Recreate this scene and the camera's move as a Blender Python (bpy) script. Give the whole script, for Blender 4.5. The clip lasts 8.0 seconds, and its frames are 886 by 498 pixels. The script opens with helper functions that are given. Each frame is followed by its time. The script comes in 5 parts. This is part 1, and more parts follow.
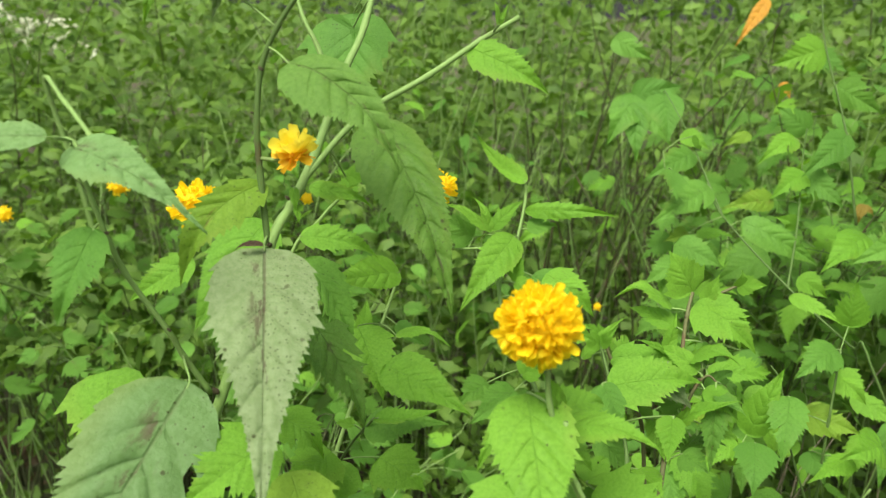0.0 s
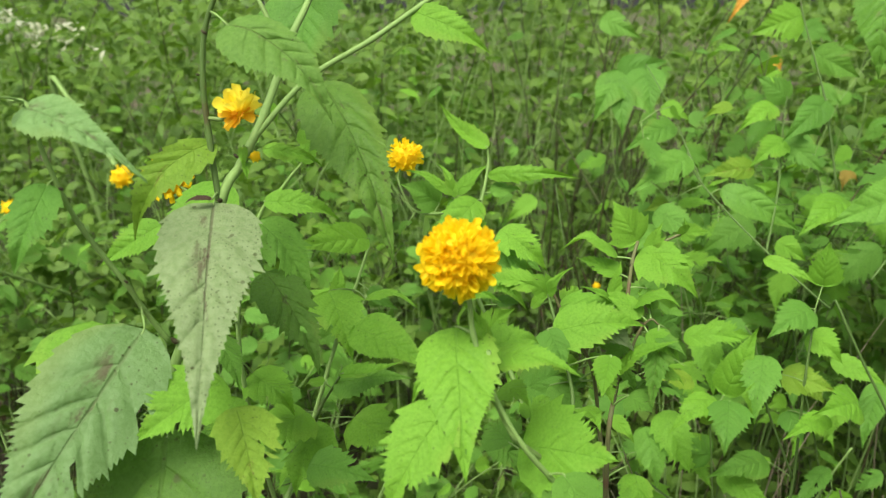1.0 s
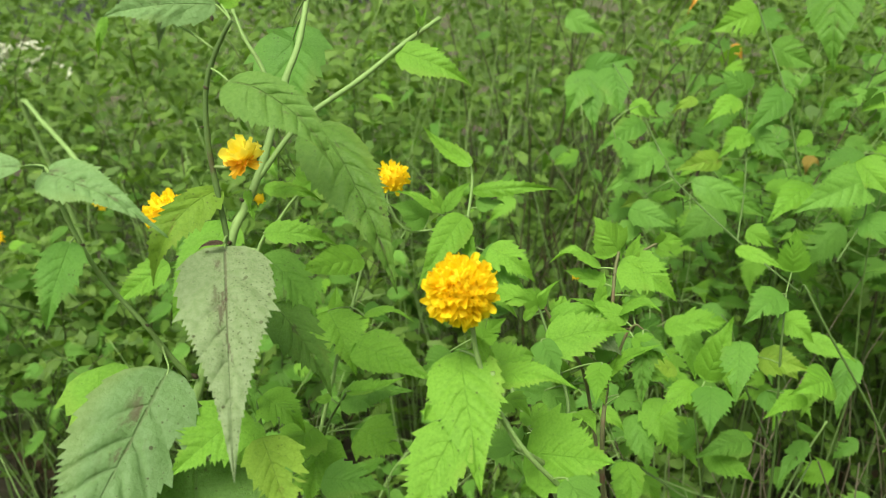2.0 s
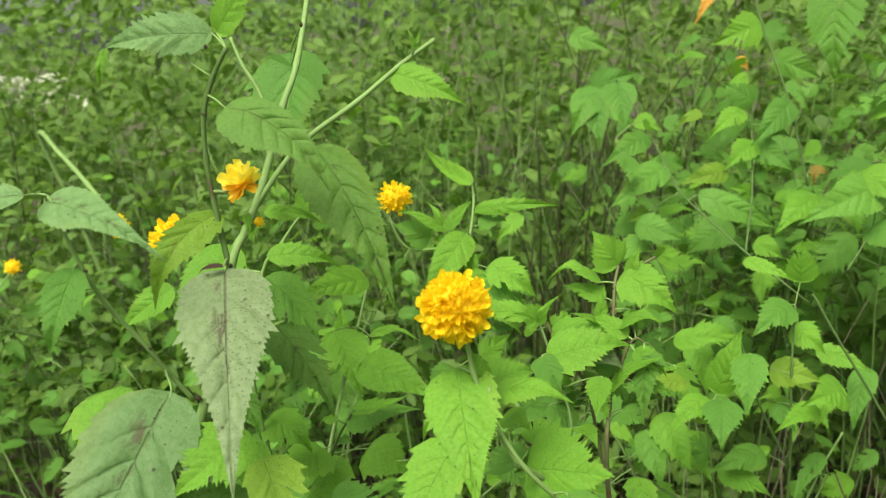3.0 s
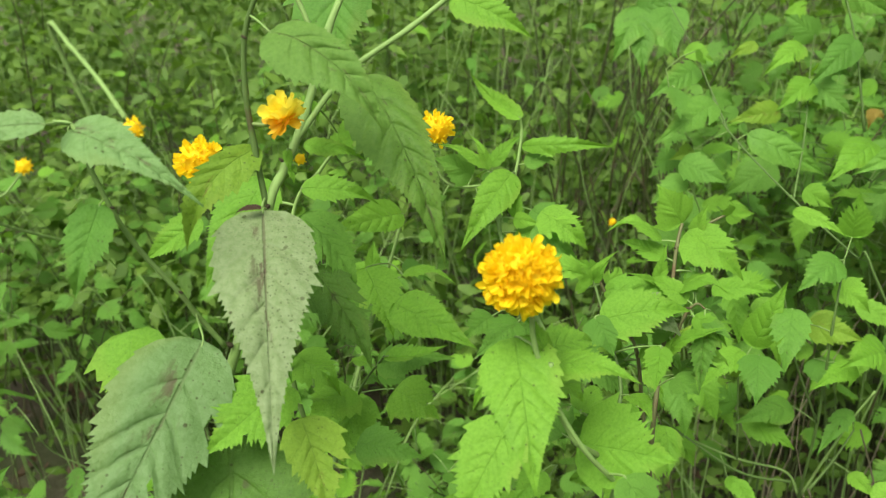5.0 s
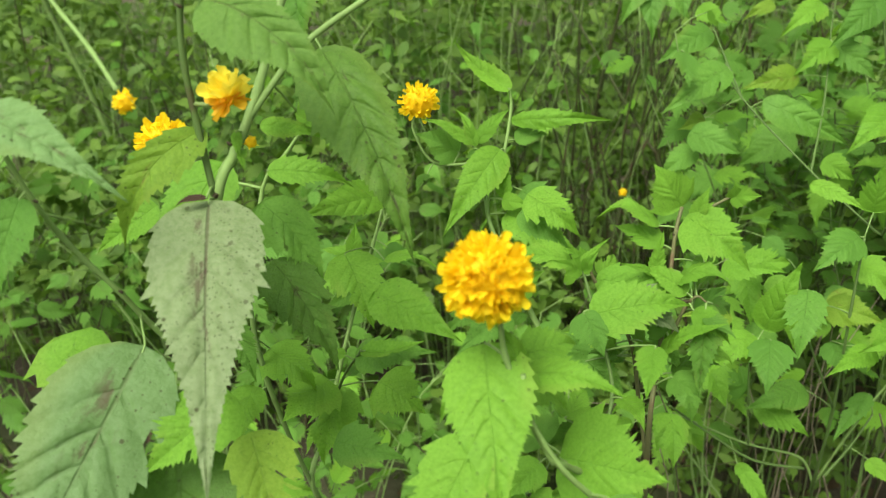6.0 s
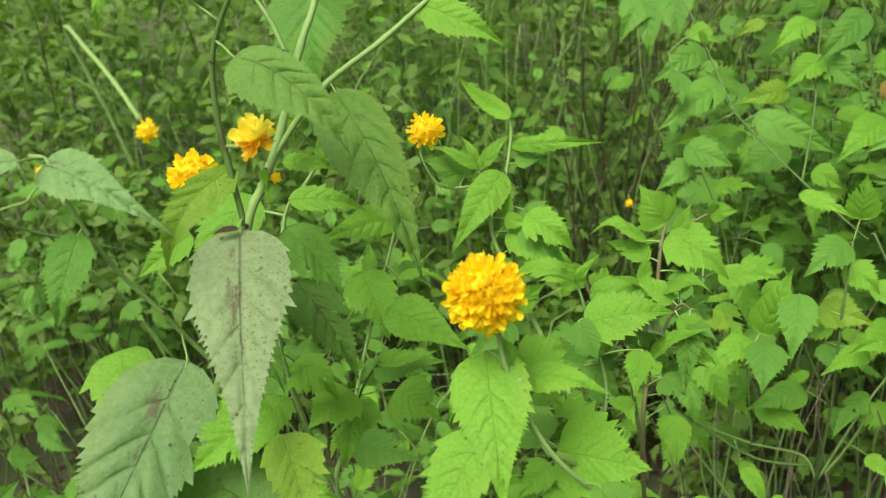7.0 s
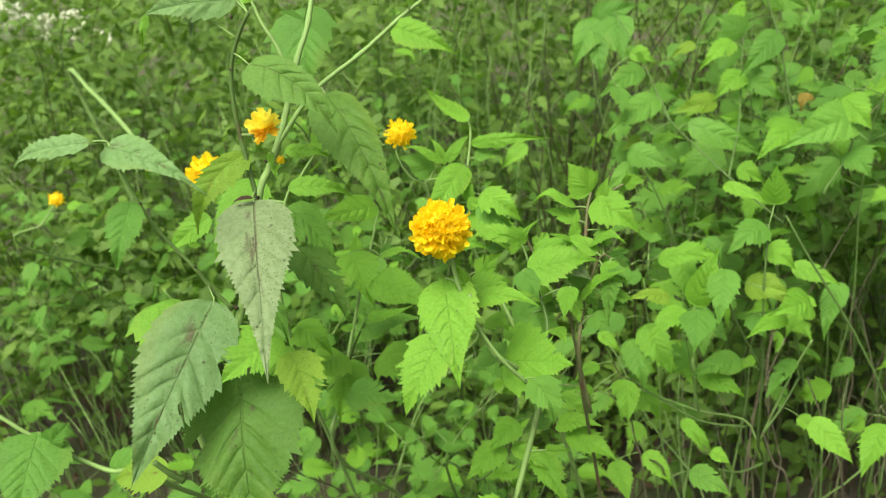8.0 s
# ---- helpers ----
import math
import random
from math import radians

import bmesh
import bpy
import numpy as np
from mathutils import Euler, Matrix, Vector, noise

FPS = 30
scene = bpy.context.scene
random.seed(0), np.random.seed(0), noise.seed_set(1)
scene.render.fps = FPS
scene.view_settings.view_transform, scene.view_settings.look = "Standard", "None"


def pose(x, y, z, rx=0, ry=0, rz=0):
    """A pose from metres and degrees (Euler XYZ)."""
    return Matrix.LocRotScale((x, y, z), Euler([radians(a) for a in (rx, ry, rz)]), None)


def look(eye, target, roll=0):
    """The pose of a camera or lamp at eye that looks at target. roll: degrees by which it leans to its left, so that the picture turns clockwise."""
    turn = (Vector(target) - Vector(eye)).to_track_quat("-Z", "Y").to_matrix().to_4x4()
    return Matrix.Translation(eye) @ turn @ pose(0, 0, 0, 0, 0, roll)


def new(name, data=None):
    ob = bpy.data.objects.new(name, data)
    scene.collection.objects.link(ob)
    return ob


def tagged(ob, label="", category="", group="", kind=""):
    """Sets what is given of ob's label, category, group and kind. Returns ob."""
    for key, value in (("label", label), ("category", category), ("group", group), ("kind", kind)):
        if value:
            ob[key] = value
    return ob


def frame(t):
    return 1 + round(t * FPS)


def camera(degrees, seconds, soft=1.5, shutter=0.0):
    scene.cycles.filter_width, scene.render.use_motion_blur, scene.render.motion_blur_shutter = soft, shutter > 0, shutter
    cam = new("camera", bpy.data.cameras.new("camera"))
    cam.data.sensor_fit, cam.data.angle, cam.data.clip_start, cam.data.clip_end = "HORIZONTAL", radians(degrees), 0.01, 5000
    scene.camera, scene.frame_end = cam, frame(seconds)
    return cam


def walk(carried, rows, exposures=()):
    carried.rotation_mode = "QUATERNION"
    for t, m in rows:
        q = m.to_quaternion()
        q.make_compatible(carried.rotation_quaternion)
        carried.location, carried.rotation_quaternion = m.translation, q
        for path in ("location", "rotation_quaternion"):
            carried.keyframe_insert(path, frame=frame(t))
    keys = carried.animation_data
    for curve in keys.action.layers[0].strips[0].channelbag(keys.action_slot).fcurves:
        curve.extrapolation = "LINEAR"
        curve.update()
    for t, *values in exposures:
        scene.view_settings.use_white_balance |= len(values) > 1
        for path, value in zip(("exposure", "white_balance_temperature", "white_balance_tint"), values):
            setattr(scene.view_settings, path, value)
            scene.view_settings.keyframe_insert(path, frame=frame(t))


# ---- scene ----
cam = camera(60.0, 8.0, soft=1.1)
PATH = [
    (0, (0.058, 0.015, 1.19), (-0.081, 1.911, 0.568), 1.2),
    (0.5, (0.071, -0.011, 1.168), (-0.109, 1.882, 0.548), 1.0),
    (1, (0.102, -0.007, 1.172), (-0.092, 1.882, 0.544), -0.9),
    (1.5, (0.107, -0.015, 1.188), (-0.073, 1.875, 0.56), -3.0),
    (1.7, (0.092, -0.027, 1.195), (-0.058, 1.855, 0.535), -3.2),
    (2.8, (0.103, -0.033, 1.209), (-0.049, 1.858, 0.577), -5.5),
    (3, (0.105, -0.034, 1.202), (-0.069, 1.863, 0.595), -5.6),
    (3.3, (0.089, -0.017, 1.176), (-0.075, 1.877, 0.553), -3.9),
    (3.5, (0.064, 0.032, 1.158), (-0.097, 1.899, 0.458), -3.5),
    (4, (0.067, 0.042, 1.175), (-0.105, 1.883, 0.413), -2.0),
    (4.5, (0.078, 0.013, 1.208), (-0.103, 1.842, 0.421), -2.4),
    (4.7, (0.076, -0.005, 1.218), (-0.112, 1.82, 0.422), -2.6),
    (5.8, (0.084, 0.06, 1.192), (-0.148, 1.824, 0.28), -3.6),
    (6, (0.096, 0.052, 1.206), (-0.149, 1.819, 0.301), -4.0),
    (6.5, (0.098, 0.026, 1.215), (-0.173, 1.8, 0.33), -4.8),
    (6.7, (0.108, 0.035, 1.215), (-0.176, 1.803, 0.324), -4.8),
    (7, (0.107, 0.015, 1.229), (-0.178, 1.792, 0.355), -6.1),
    (7.5, (0.145, -0.033, 1.211), (-0.139, 1.756, 0.363), -6.7),
    (8, (0.133, -0.11, 1.229), (-0.115, 1.715, 0.448), -7.2),
]
walk(cam, [(t, look(eye, target, roll)) for t, eye, target, roll in PATH], [(0.0, 1.14), (3.5, 1.10), (4.5, 1.09), (7.0, 1.07), (8.0, 1.23)])
cam.data.dof.use_dof, cam.data.dof.focus_distance, cam.data.dof.aperture_fstop = True, 0.50, 12.0

# ---------------------------------------------------------------- light
world = bpy.data.worlds.new("overcast_sky")
scene.world = world
world.use_nodes = True
wn = world.node_tree.nodes
sky = wn.new("ShaderNodeTexSky")
sky.sky_type, sky.sun_disc = "NISHITA", False
SUN_UP, SUN_TURN = radians(62), radians(200)
sky.sun_elevation, sky.sun_rotation = SUN_UP, SUN_TURN
sky.air_density, sky.dust_density, sky.ozone_density = 1.0, 4.0, 0.6
grey = wn.new("ShaderNodeHueSaturation")  # cloud takes most of the blue out of the sky
grey.inputs["Saturation"].default_value = 0.26
world.node_tree.links.new(sky.outputs[0], grey.inputs["Color"])
world.node_tree.links.new(grey.outputs[0], wn["Background"].inputs[0])
wn["Background"].inputs[1].default_value = 0.10
sun = new("sun", bpy.data.lights.new("sun", "SUN"))
sun.data.energy, sun.data.angle, sun.data.color = 2.6, radians(35), (1.0, 0.96, 0.86)
sun.matrix_world = look((0, 0, 4), (-math.sin(SUN_TURN) * math.cos(SUN_UP), -math.cos(SUN_TURN) * math.cos(SUN_UP), 4 - math.sin(SUN_UP)))


# ---------------------------------------------------------------- materials
class Graph:
    """A short way to write node trees."""

    def __init__(self, name):
        self.material = bpy.data.materials.new(name)
        self.material.use_nodes = True
        self.tree = self.material.node_tree
        self.tree.nodes.clear()

    def node(self, kind, *links, **settings):
        n = self.tree.nodes.new("ShaderNode" + kind)
        for key, value in settings.items():
            if key == "operation":
                n.operation = value
            elif key == "data_type":
                n.data_type = value
            elif key == "blend_type":
                n.blend_type = value
            elif key == "interpolation":
                n.interpolation_type = value
            elif key == "feature":
                n.feature, n.voronoi_dimensions = value, "2D"
        for slot, value in links:
            self.set(n.inputs[slot], value)
        return n

    def set(self, socket, value):
        if isinstance(value, bpy.types.NodeSocket):
            self.tree.links.new(value, socket)
        else:
            socket.default_value = value

    def math(self, op, a, b=0.0):
        return self.node("Math", (0, a), (1, b), operation=op).outputs[0]

    def mix(self, fac, a, b, blend="MIX"):
        n = self.node("Mix", (0, fac), (6, a), (7, b), data_type="RGBA", blend_type=blend)
        return n.outputs[2]

    def ramp(self, value, low, high):
        """0 below low, 1 above high, smooth between."""
        n = self.node("MapRange", (0, value), (1, low), (2, high), interpolation="SMOOTHSTEP")
        return n.outputs[0]

    def noise(self, coord, scale, detail=3.0, rough=0.55):
        return self.node("TexNoise", ("Vector", coord), ("Scale", scale), ("Detail", detail), ("Roughness", rough)).outputs[0]

    def end(self, shader):
        out = self.node("OutputMaterial")
        self.tree.links.new(shader, out.inputs[0])
        return self.material


def rgb(r, g, b):
    return (r, g, b, 1.0)


def leaf_material(name, dark, light, vein, through_light, specks=0.3, stain=None, by_island=False, veins=7.0, gloss=0.42, rib=0.0, rugose=0.75, stipple=0.10):
    g = Graph(name)
    tex = g.node("TexCoord")
    if by_island:
        rnd = g.node("NewGeometry").outputs["Random Per Island"]
    else:
        rnd = g.node("ObjectInfo").outputs["Random"]
    shift = g.node("CombineXYZ", (0, g.math("MULTIPLY", rnd, 37.0)), (1, g.math("MULTIPLY", rnd, 11.0)), (2, rnd)).outputs[0]
    uv = g.node("SeparateXYZ", (0, tex.outputs["UV"]))
    along = uv.outputs[1]
    across = g.math("ABSOLUTE", g.math("SUBTRACT", uv.outputs[0], 0.5))
    uv_shift = g.node("VectorMath", (0, tex.outputs["UV"]), (1, shift), operation="ADD").outputs[0]
    if by_island:
        plan = uv_shift
    else:
        lying = g.node("UVMap")
        lying.uv_map = "Plan"
        plan = g.node("VectorMath", (0, lying.outputs[0]), (1, shift), operation="ADD").outputs[0]
    # side veins run with the rows of the blade, the midrib along its middle
    unsteady = g.math("MULTIPLY", g.math("SUBTRACT", g.noise(uv_shift, 4.0, 2.0), 0.5), 0.45)
    phase = g.math("FRACT", g.math("ADD", g.math("MULTIPLY", along, veins), g.math("ADD", unsteady, 0.5)))
    off = g.math("ABSOLUTE", g.math("SUBTRACT", phase, 0.5))
    side = g.math("SUBTRACT", 1.0, g.ramp(off, 0.0, 0.11))
    side = g.math("MULTIPLY", side, g.math("SUBTRACT", 0.9, g.math("MULTIPLY", across, 1.8)))
    mid = g.math("SUBTRACT", 1.0, g.ramp(across, 0.006, 0.026))
    veining = g.math("MAXIMUM", side, mid)
    # fine net between the veins
    net = g.node("TexVoronoi", ("Vector", plan), ("Scale", 46.0), feature="DISTANCE_TO_EDGE").outputs["Distance"]
    netline = g.math("SUBTRACT", 1.0, g.ramp(net, 0.0, 0.22))
    blotch = g.noise(uv_shift, 3.2, 4.0)
    grain = g.noise(plan, 34.0, 4.0, 0.65)
    colour = g.mix(g.math("ADD", g.math("MULTIPLY", rnd, 0.6), g.math("MULTIPLY", blotch, 0.45)), dark, light)
    colour = g.mix(g.ramp(grain, 0.38, 0.66), g.mix(1.0, colour, rgb(1.05, 1.05, 1.05), "MULTIPLY"), g.mix(1.0, colour, rgb(0.80, 0.85, 0.74), "MULTIPLY"))
    colour = g.mix(g.math("MULTIPLY", netline, 0.07), colour, vein)
    colour = g.mix(g.math("MULTIPLY", veining, g.math("ADD", 0.04, g.math("MULTIPLY", blotch, 0.34))), colour, vein)
    # yellowing towards some edges
    edge = g.math("MULTIPLY", g.ramp(across, 0.28, 0.5), g.ramp(g.noise(uv_shift, 1.7, 2.0), 0.5, 0.7))
    colour = g.mix(g.math("MULTIPLY", edge, 0.18), colour, rgb(0.26, 0.27, 0.05))
    if stain:
        smear = g.ramp(g.noise(uv_shift, 5.0, 5.0, 0.7), 0.56, 0.66)
        near_rib = g.math("SUBTRACT", 1.0, g.ramp(across, 0.02, 0.30))
        colour = g.mix(g.math("MULTIPLY", g.math("MULTIPLY", smear, near_rib), 0.85), colour, stain)
        colour = g.mix(g.math("MULTIPLY", g.math("MULTIPLY", mid, rib), g.ramp(along, 0.85, 0.2)), colour, stain)
    # bite marks and rust specks
    cell = g.node("TexVoronoi", ("Vector", plan), ("Scale", 22.0), feature="F1")
    grown = g.node("SeparateXYZ", (0, cell.outputs["Color"])).outputs[1]
    reach = g.math("ADD", 0.05, g.math("MULTIPLY", g.math("MULTIPLY", grown, grown), 0.13))
    dot = g.math("SUBTRACT", 1.0, g.ramp(g.math("SUBTRACT", cell.outputs["Distance"], reach), 0.0, 0.03))
    pick = g.ramp(g.node("SeparateXYZ", (0, cell.outputs["Color"])).outputs[0], 0.98 - specks, 1.0 - specks)
    place = g.ramp(g.noise(uv_shift, 2.1, 2.0), 0.42, 0.6)
    dots = g.math("MULTIPLY", g.math("MULTIPLY", dot, pick), place)
    colour = g.mix(g.math("MULTIPLY", dots, 0.85), colour, rgb(0.035, 0.022, 0.012))
    # fine dark stipple
    pin = g.node("TexVoronoi", ("Vector", plan), ("Scale", 50.0), feature="F1")
    prick = g.math("SUBTRACT", 1.0, g.ramp(pin.outputs["Distance"], 0.10, 0.20))
    some = g.ramp(g.node("SeparateXYZ", (0, pin.outputs["Color"])).outputs[1], 0.96 - stipple, 1.0 - stipple)
    prick = g.math("MULTIPLY", g.math("MULTIPLY", prick, some), g.ramp(g.noise(uv_shift, 2.7, 3.0), 0.40, 0.62))
    colour = g.mix(g.math("MULTIPLY", prick, 0.75), colour, rgb(0.040, 0.028, 0.018))
    height = g.math("ADD", g.math("MULTIPLY", veining, -0.32), g.math("ADD", g.math("MULTIPLY", netline, -0.05), g.math("MULTIPLY", grain, 0.5)))
    bump = g.node("Bump", ("Strength", rugose), ("Distance", 0.0018), ("Height", height))
    face = g.node("BsdfPrincipled", ("Base Color", colour), ("Roughness", g.math("ADD", gloss, g.math("MULTIPLY", blotch, 0.25))),
                  ("Specular IOR Level", 0.20), ("Normal", bump.outputs[0]))
    thru = g.node("BsdfTranslucent", ("Color", g.mix(0.55, colour, through_light)))
    both = g.node("MixShader", (0, 0.34), (1, face.outputs[0]), (2, thru.outputs[0]))
    return g.end(both.outputs[0])


def stem_material(name, green, bark, mixing):
    g = Graph(name)
    tex = g.node("TexCoord")
    long = g.node("Mapping", ("Vector", tex.outputs["Object"]), ("Scale", (1.0, 1.0, 0.25))).outputs[0]
    patch = g.ramp(g.noise(tex.outputs["Object"], 38.0, 4.0), 0.62 - mixing, 0.72 - mixing * 0.6)
    fine = g.noise(long, 420.0, 3.0)
    colour = g.mix(patch, green, bark)
    colour = g.mix(g.math("MULTIPLY", fine, 0.5), colour, g.mix(1.0, colour, rgb(0.5, 0.5, 0.42), "MULTIPLY"))
    bump = g.node("Bump", ("Strength", 0.4), ("Distance", 0.0006), ("Height", fine))
    face = g.node("BsdfPrincipled", ("Base Color", colour), ("Roughness", 0.6), ("Specular IOR Level", 0.2), ("Normal", bump.outputs[0]))
    return g.end(face.outputs[0])


def petal_material(name, root, tip, other):
    g = Graph(name)
    tex = g.node("TexCoord")
    rnd = g.node("ObjectInfo").outputs["Random"]
    uv = g.node("SeparateXYZ", (0, tex.outputs["UV"]))
    streak = g.noise(g.node("Mapping", ("Vector", tex.outputs["UV"]), ("Scale", (30.0, 2.0, 1.0))).outputs[0], 1.0, 3.0)
    colour = g.mix(g.ramp(uv.outputs[1], 0.1, 0.8), root, tip)
    colour = g.mix(g.math("MULTIPLY", rnd, 0.6), colour, other)
    colour = g.mix(g.math("MULTIPLY", streak, 0.25), colour, root)
    bump = g.node("Bump", ("Strength", 0.3), ("Distance", 0.0004), ("Height", streak))
    face = g.node("BsdfPrincipled", ("Base Color", colour), ("Roughness", 0.6), ("Specular IOR Level", 0.25), ("Normal", bump.outputs[0]))
    thru = g.node("BsdfTranslucent", ("Color", colour))
    return g.end(g.node("MixShader", (0, 0.5), (1, face.outputs[0]), (2, thru.outputs[0])).outputs[0])


def soil_material():
    g = Graph("litter_soil")
    tex = g.node("TexCoord").outputs["Object"]
    big, small = g.noise(tex, 2.6, 5.0), g.noise(tex, 45.0, 6.0, 0.7)
    colour = g.mix(big, rgb(0.055, 0.048, 0.032), rgb(0.125, 0.105, 0.072))
    colour = g.mix(g.ramp(small, 0.5, 0.75), colour, rgb(0.18, 0.15, 0.105))
    colour = g.mix(g.ramp(g.noise(tex, 1.3, 4.0), 0.38, 0.55), colour, rgb(0.060, 0.080, 0.030))
    bump = g.node("Bump", ("Strength", 0.8), ("Distance", 0.02), ("Height", small))
    return g.end(g.node("BsdfPrincipled", ("Base Color", colour), ("Roughness", 0.95), ("Specular IOR Level", 0.05), ("Normal", bump.outputs[0])).outputs[0])


# YOUNG and MATURE: darker vein colour paints in the shade of their creases
YOUNG = leaf_material("young_leaf", rgb(0.108, 0.262, 0.020), rgb(0.178, 0.370, 0.034), rgb(0.085, 0.215, 0.026), rgb(0.25, 0.51, 0.02), 0.22, stipple=0.05)
MATURE = leaf_material("mature_leaf", rgb(0.074, 0.196, 0.025), rgb(0.140, 0.305, 0.040), rgb(0.060, 0.155, 0.024), rgb(0.191, 0.400, 0.020), 0.42)
# deep green, also used to put shade into the colour of whole shrubs
DARK = leaf_material("shaded_leaf", rgb(0.058, 0.155, 0.016), rgb(0.096, 0.225, 0.024), rgb(0.120, 0.225, 0.040), rgb(0.17, 0.36, 0.02), 0.42, rgb(0.096, 0.050, 0.035), rugose=0.9)
OLD = leaf_material("old_leaf", rgb(0.154, 0.216, 0.092), rgb(0.210, 0.280, 0.128), rgb(0.085, 0.110, 0.050), rgb(0.16, 0.35, 0.03), 0.36, rgb(0.076, 0.034, 0.036), gloss=0.45, rib=0.45, rugose=0.9, stipple=0.55)
DULL = leaf_material("dull_leaf", rgb(0.104, 0.214, 0.034), rgb(0.155, 0.280, 0.050), rgb(0.085, 0.160, 0.034), rgb(0.16, 0.36, 0.03), 0.46, rgb(0.080, 0.040, 0.034), gloss=0.42, rib=0.25, rugose=0.9, stipple=0.14)
BLEACHED = leaf_material("bleached_leaf", rgb(0.145, 0.262, 0.084), rgb(0.200, 0.335, 0.118), rgb(0.105, 0.190, 0.050), rgb(0.20, 0.42, 0.03), 0.30, rgb(0.080, 0.040, 0.034), gloss=0.45, rib=0.15, rugose=0.8, stipple=0.08)
SILVERED = leaf_material("silvered_leaf", rgb(0.110, 0.200, 0.066), rgb(0.155, 0.265, 0.092), rgb(0.080, 0.140, 0.042), rgb(0.16, 0.36, 0.03), 0.36, rgb(0.080, 0.040, 0.034), gloss=0.40, rib=0.2, rugose=0.9, stipple=0.10)
PITTED = leaf_material("pitted_leaf", rgb(0.068, 0.155, 0.020), rgb(0.110, 0.215, 0.030), rgb(0.055, 0.105, 0.020), rgb(0.15, 0.34, 0.02), 0.40, rgb(0.055, 0.040, 0.024), gloss=0.40, rib=0.1, rugose=1.0, stipple=0.45)
SCORCHED = leaf_material("scorched_leaf", rgb(0.050, 0.034, 0.022), rgb(0.090, 0.058, 0.036), rgb(0.05, 0.03, 0.03), rgb(0.10, 0.05, 0.03), 0.1)
SPOTTED = leaf_material("spotted_leaf", rgb(0.130, 0.245, 0.020), rgb(0.195, 0.325, 0.032), rgb(0.10, 0.19, 0.03), rgb(0.240, 0.440, 0.020), 0.50, rgb(0.115, 0.060, 0.020))
THICKET_LEAF = leaf_material("thicket_leaf", rgb(0.050, 0.112, 0.018), rgb(0.145, 0.250, 0.034), rgb(0.13, 0.24, 0.05), rgb(0.18, 0.36, 0.02), 0.12, by_island=True, veins=4.0, rugose=0.2)
DEAD = leaf_material("dead_leaf", rgb(0.50, 0.24, 0.030), rgb(0.62, 0.32, 0.04), rgb(0.45, 0.25, 0.05), rgb(0.60, 0.33, 0.04), 0.3)
WITHERED = leaf_material("withered_leaf", rgb(0.17, 0.15, 0.030), rgb(0.30, 0.21, 0.035), rgb(0.2, 0.14, 0.04), rgb(0.32, 0.24, 0.04), 0.3)
# thicket leaf brightened: the stronger light further back is put into its colour
FAR_LIT_LEAF = leaf_material("far_lit_leaf", rgb(0.066, 0.136, 0.024), rgb(0.175, 0.292, 0.046), rgb(0.15, 0.26, 0.06), rgb(0.21, 0.40, 0.03), 0.08, by_island=True, veins=4.0, rugose=0.2)
LITTER = leaf_material("fallen_leaf", rgb(0.065, 0.045, 0.024), rgb(0.16, 0.11, 0.06), rgb(0.10, 0.07, 0.04), rgb(0.2, 0.12, 0.05), 0.3, by_island=True)
STEM = stem_material("green_stem", rgb(0.190, 0.310, 0.085), rgb(0.145, 0.215, 0.062), 0.05)
STEM_DARK = stem_material("dark_stem", rgb(0.085, 0.150, 0.036), rgb(0.082, 0.088, 0.034), 0.0)
BARK = stem_material("brown_stem", rgb(0.050, 0.068, 0.020), rgb(0.070, 0.052, 0.027), 0.12)
TWIG = stem_material("dry_twig", rgb(0.088, 0.082, 0.046), rgb(0.068, 0.058, 0.034), 0.1)
DRY = stem_material("dry_grey_stem", rgb(0.23, 0.20, 0.13), rgb(0.17, 0.14, 0.085), 0.1)
TWIG_BROWN = stem_material("brown_green_twig", rgb(0.120, 0.130, 0.050), rgb(0.130, 0.078, 0.045), 0.10)
NODE = stem_material("dark_bud", rgb(0.060, 0.052, 0.024), rgb(0.050, 0.032, 0.020), 0.1)
PETAL = petal_material("yellow_petal", rgb(0.94, 0.70, 0.012), rgb(0.95, 0.77, 0.020), rgb(0.94, 0.71, 0.014))
PALE_PETAL = petal_material("pale_petal", rgb(0.94, 0.72, 0.015), rgb(0.95, 0.86, 0.10), rgb(0.94, 0.80, 0.06))
FADED_PETAL = petal_material("faded_petal", rgb(0.90, 0.48, 0.010), rgb(0.92, 0.56, 0.030), rgb(0.88, 0.50, 0.05))
WHITE_PETAL = leaf_material("white_petal", rgb(0.56, 0.60, 0.42), rgb(0.74, 0.75, 0.60), rgb(0.7, 0.72, 0.55), rgb(0.8, 0.8, 0.6), 0.0, by_island=True)
SOIL = soil_material()


# ---------------------------------------------------------------- builders
def link_mesh(name, verts, faces, uvs, material, smooth=True):
    me = bpy.data.meshes.new(name)
    me.from_pydata(verts, [], faces)
    if uvs is not None:
        layer = me.uv_layers.new(name="UVMap")
        idx = np.empty(len(me.loops), dtype=np.int32)
        me.loops.foreach_get("vertex_index", idx)
        layer.data.foreach_set("uv", np.asarray(uvs, dtype=np.float32)[idx].ravel())
        plan = me.uv_layers.new(name="Plan")  # the blade as it lies, for marks that keep their shape
        flat = np.asarray(verts, dtype=np.float32)[:, :2]
        plan.data.foreach_set("uv", (flat / max(1e-6, float(np.abs(flat).max())))[idx].ravel())
    me.materials.append(material)
    if smooth:
        me.polygons.foreach_set("use_smooth", [True] * len(me.polygons))
    me.update()
    return me


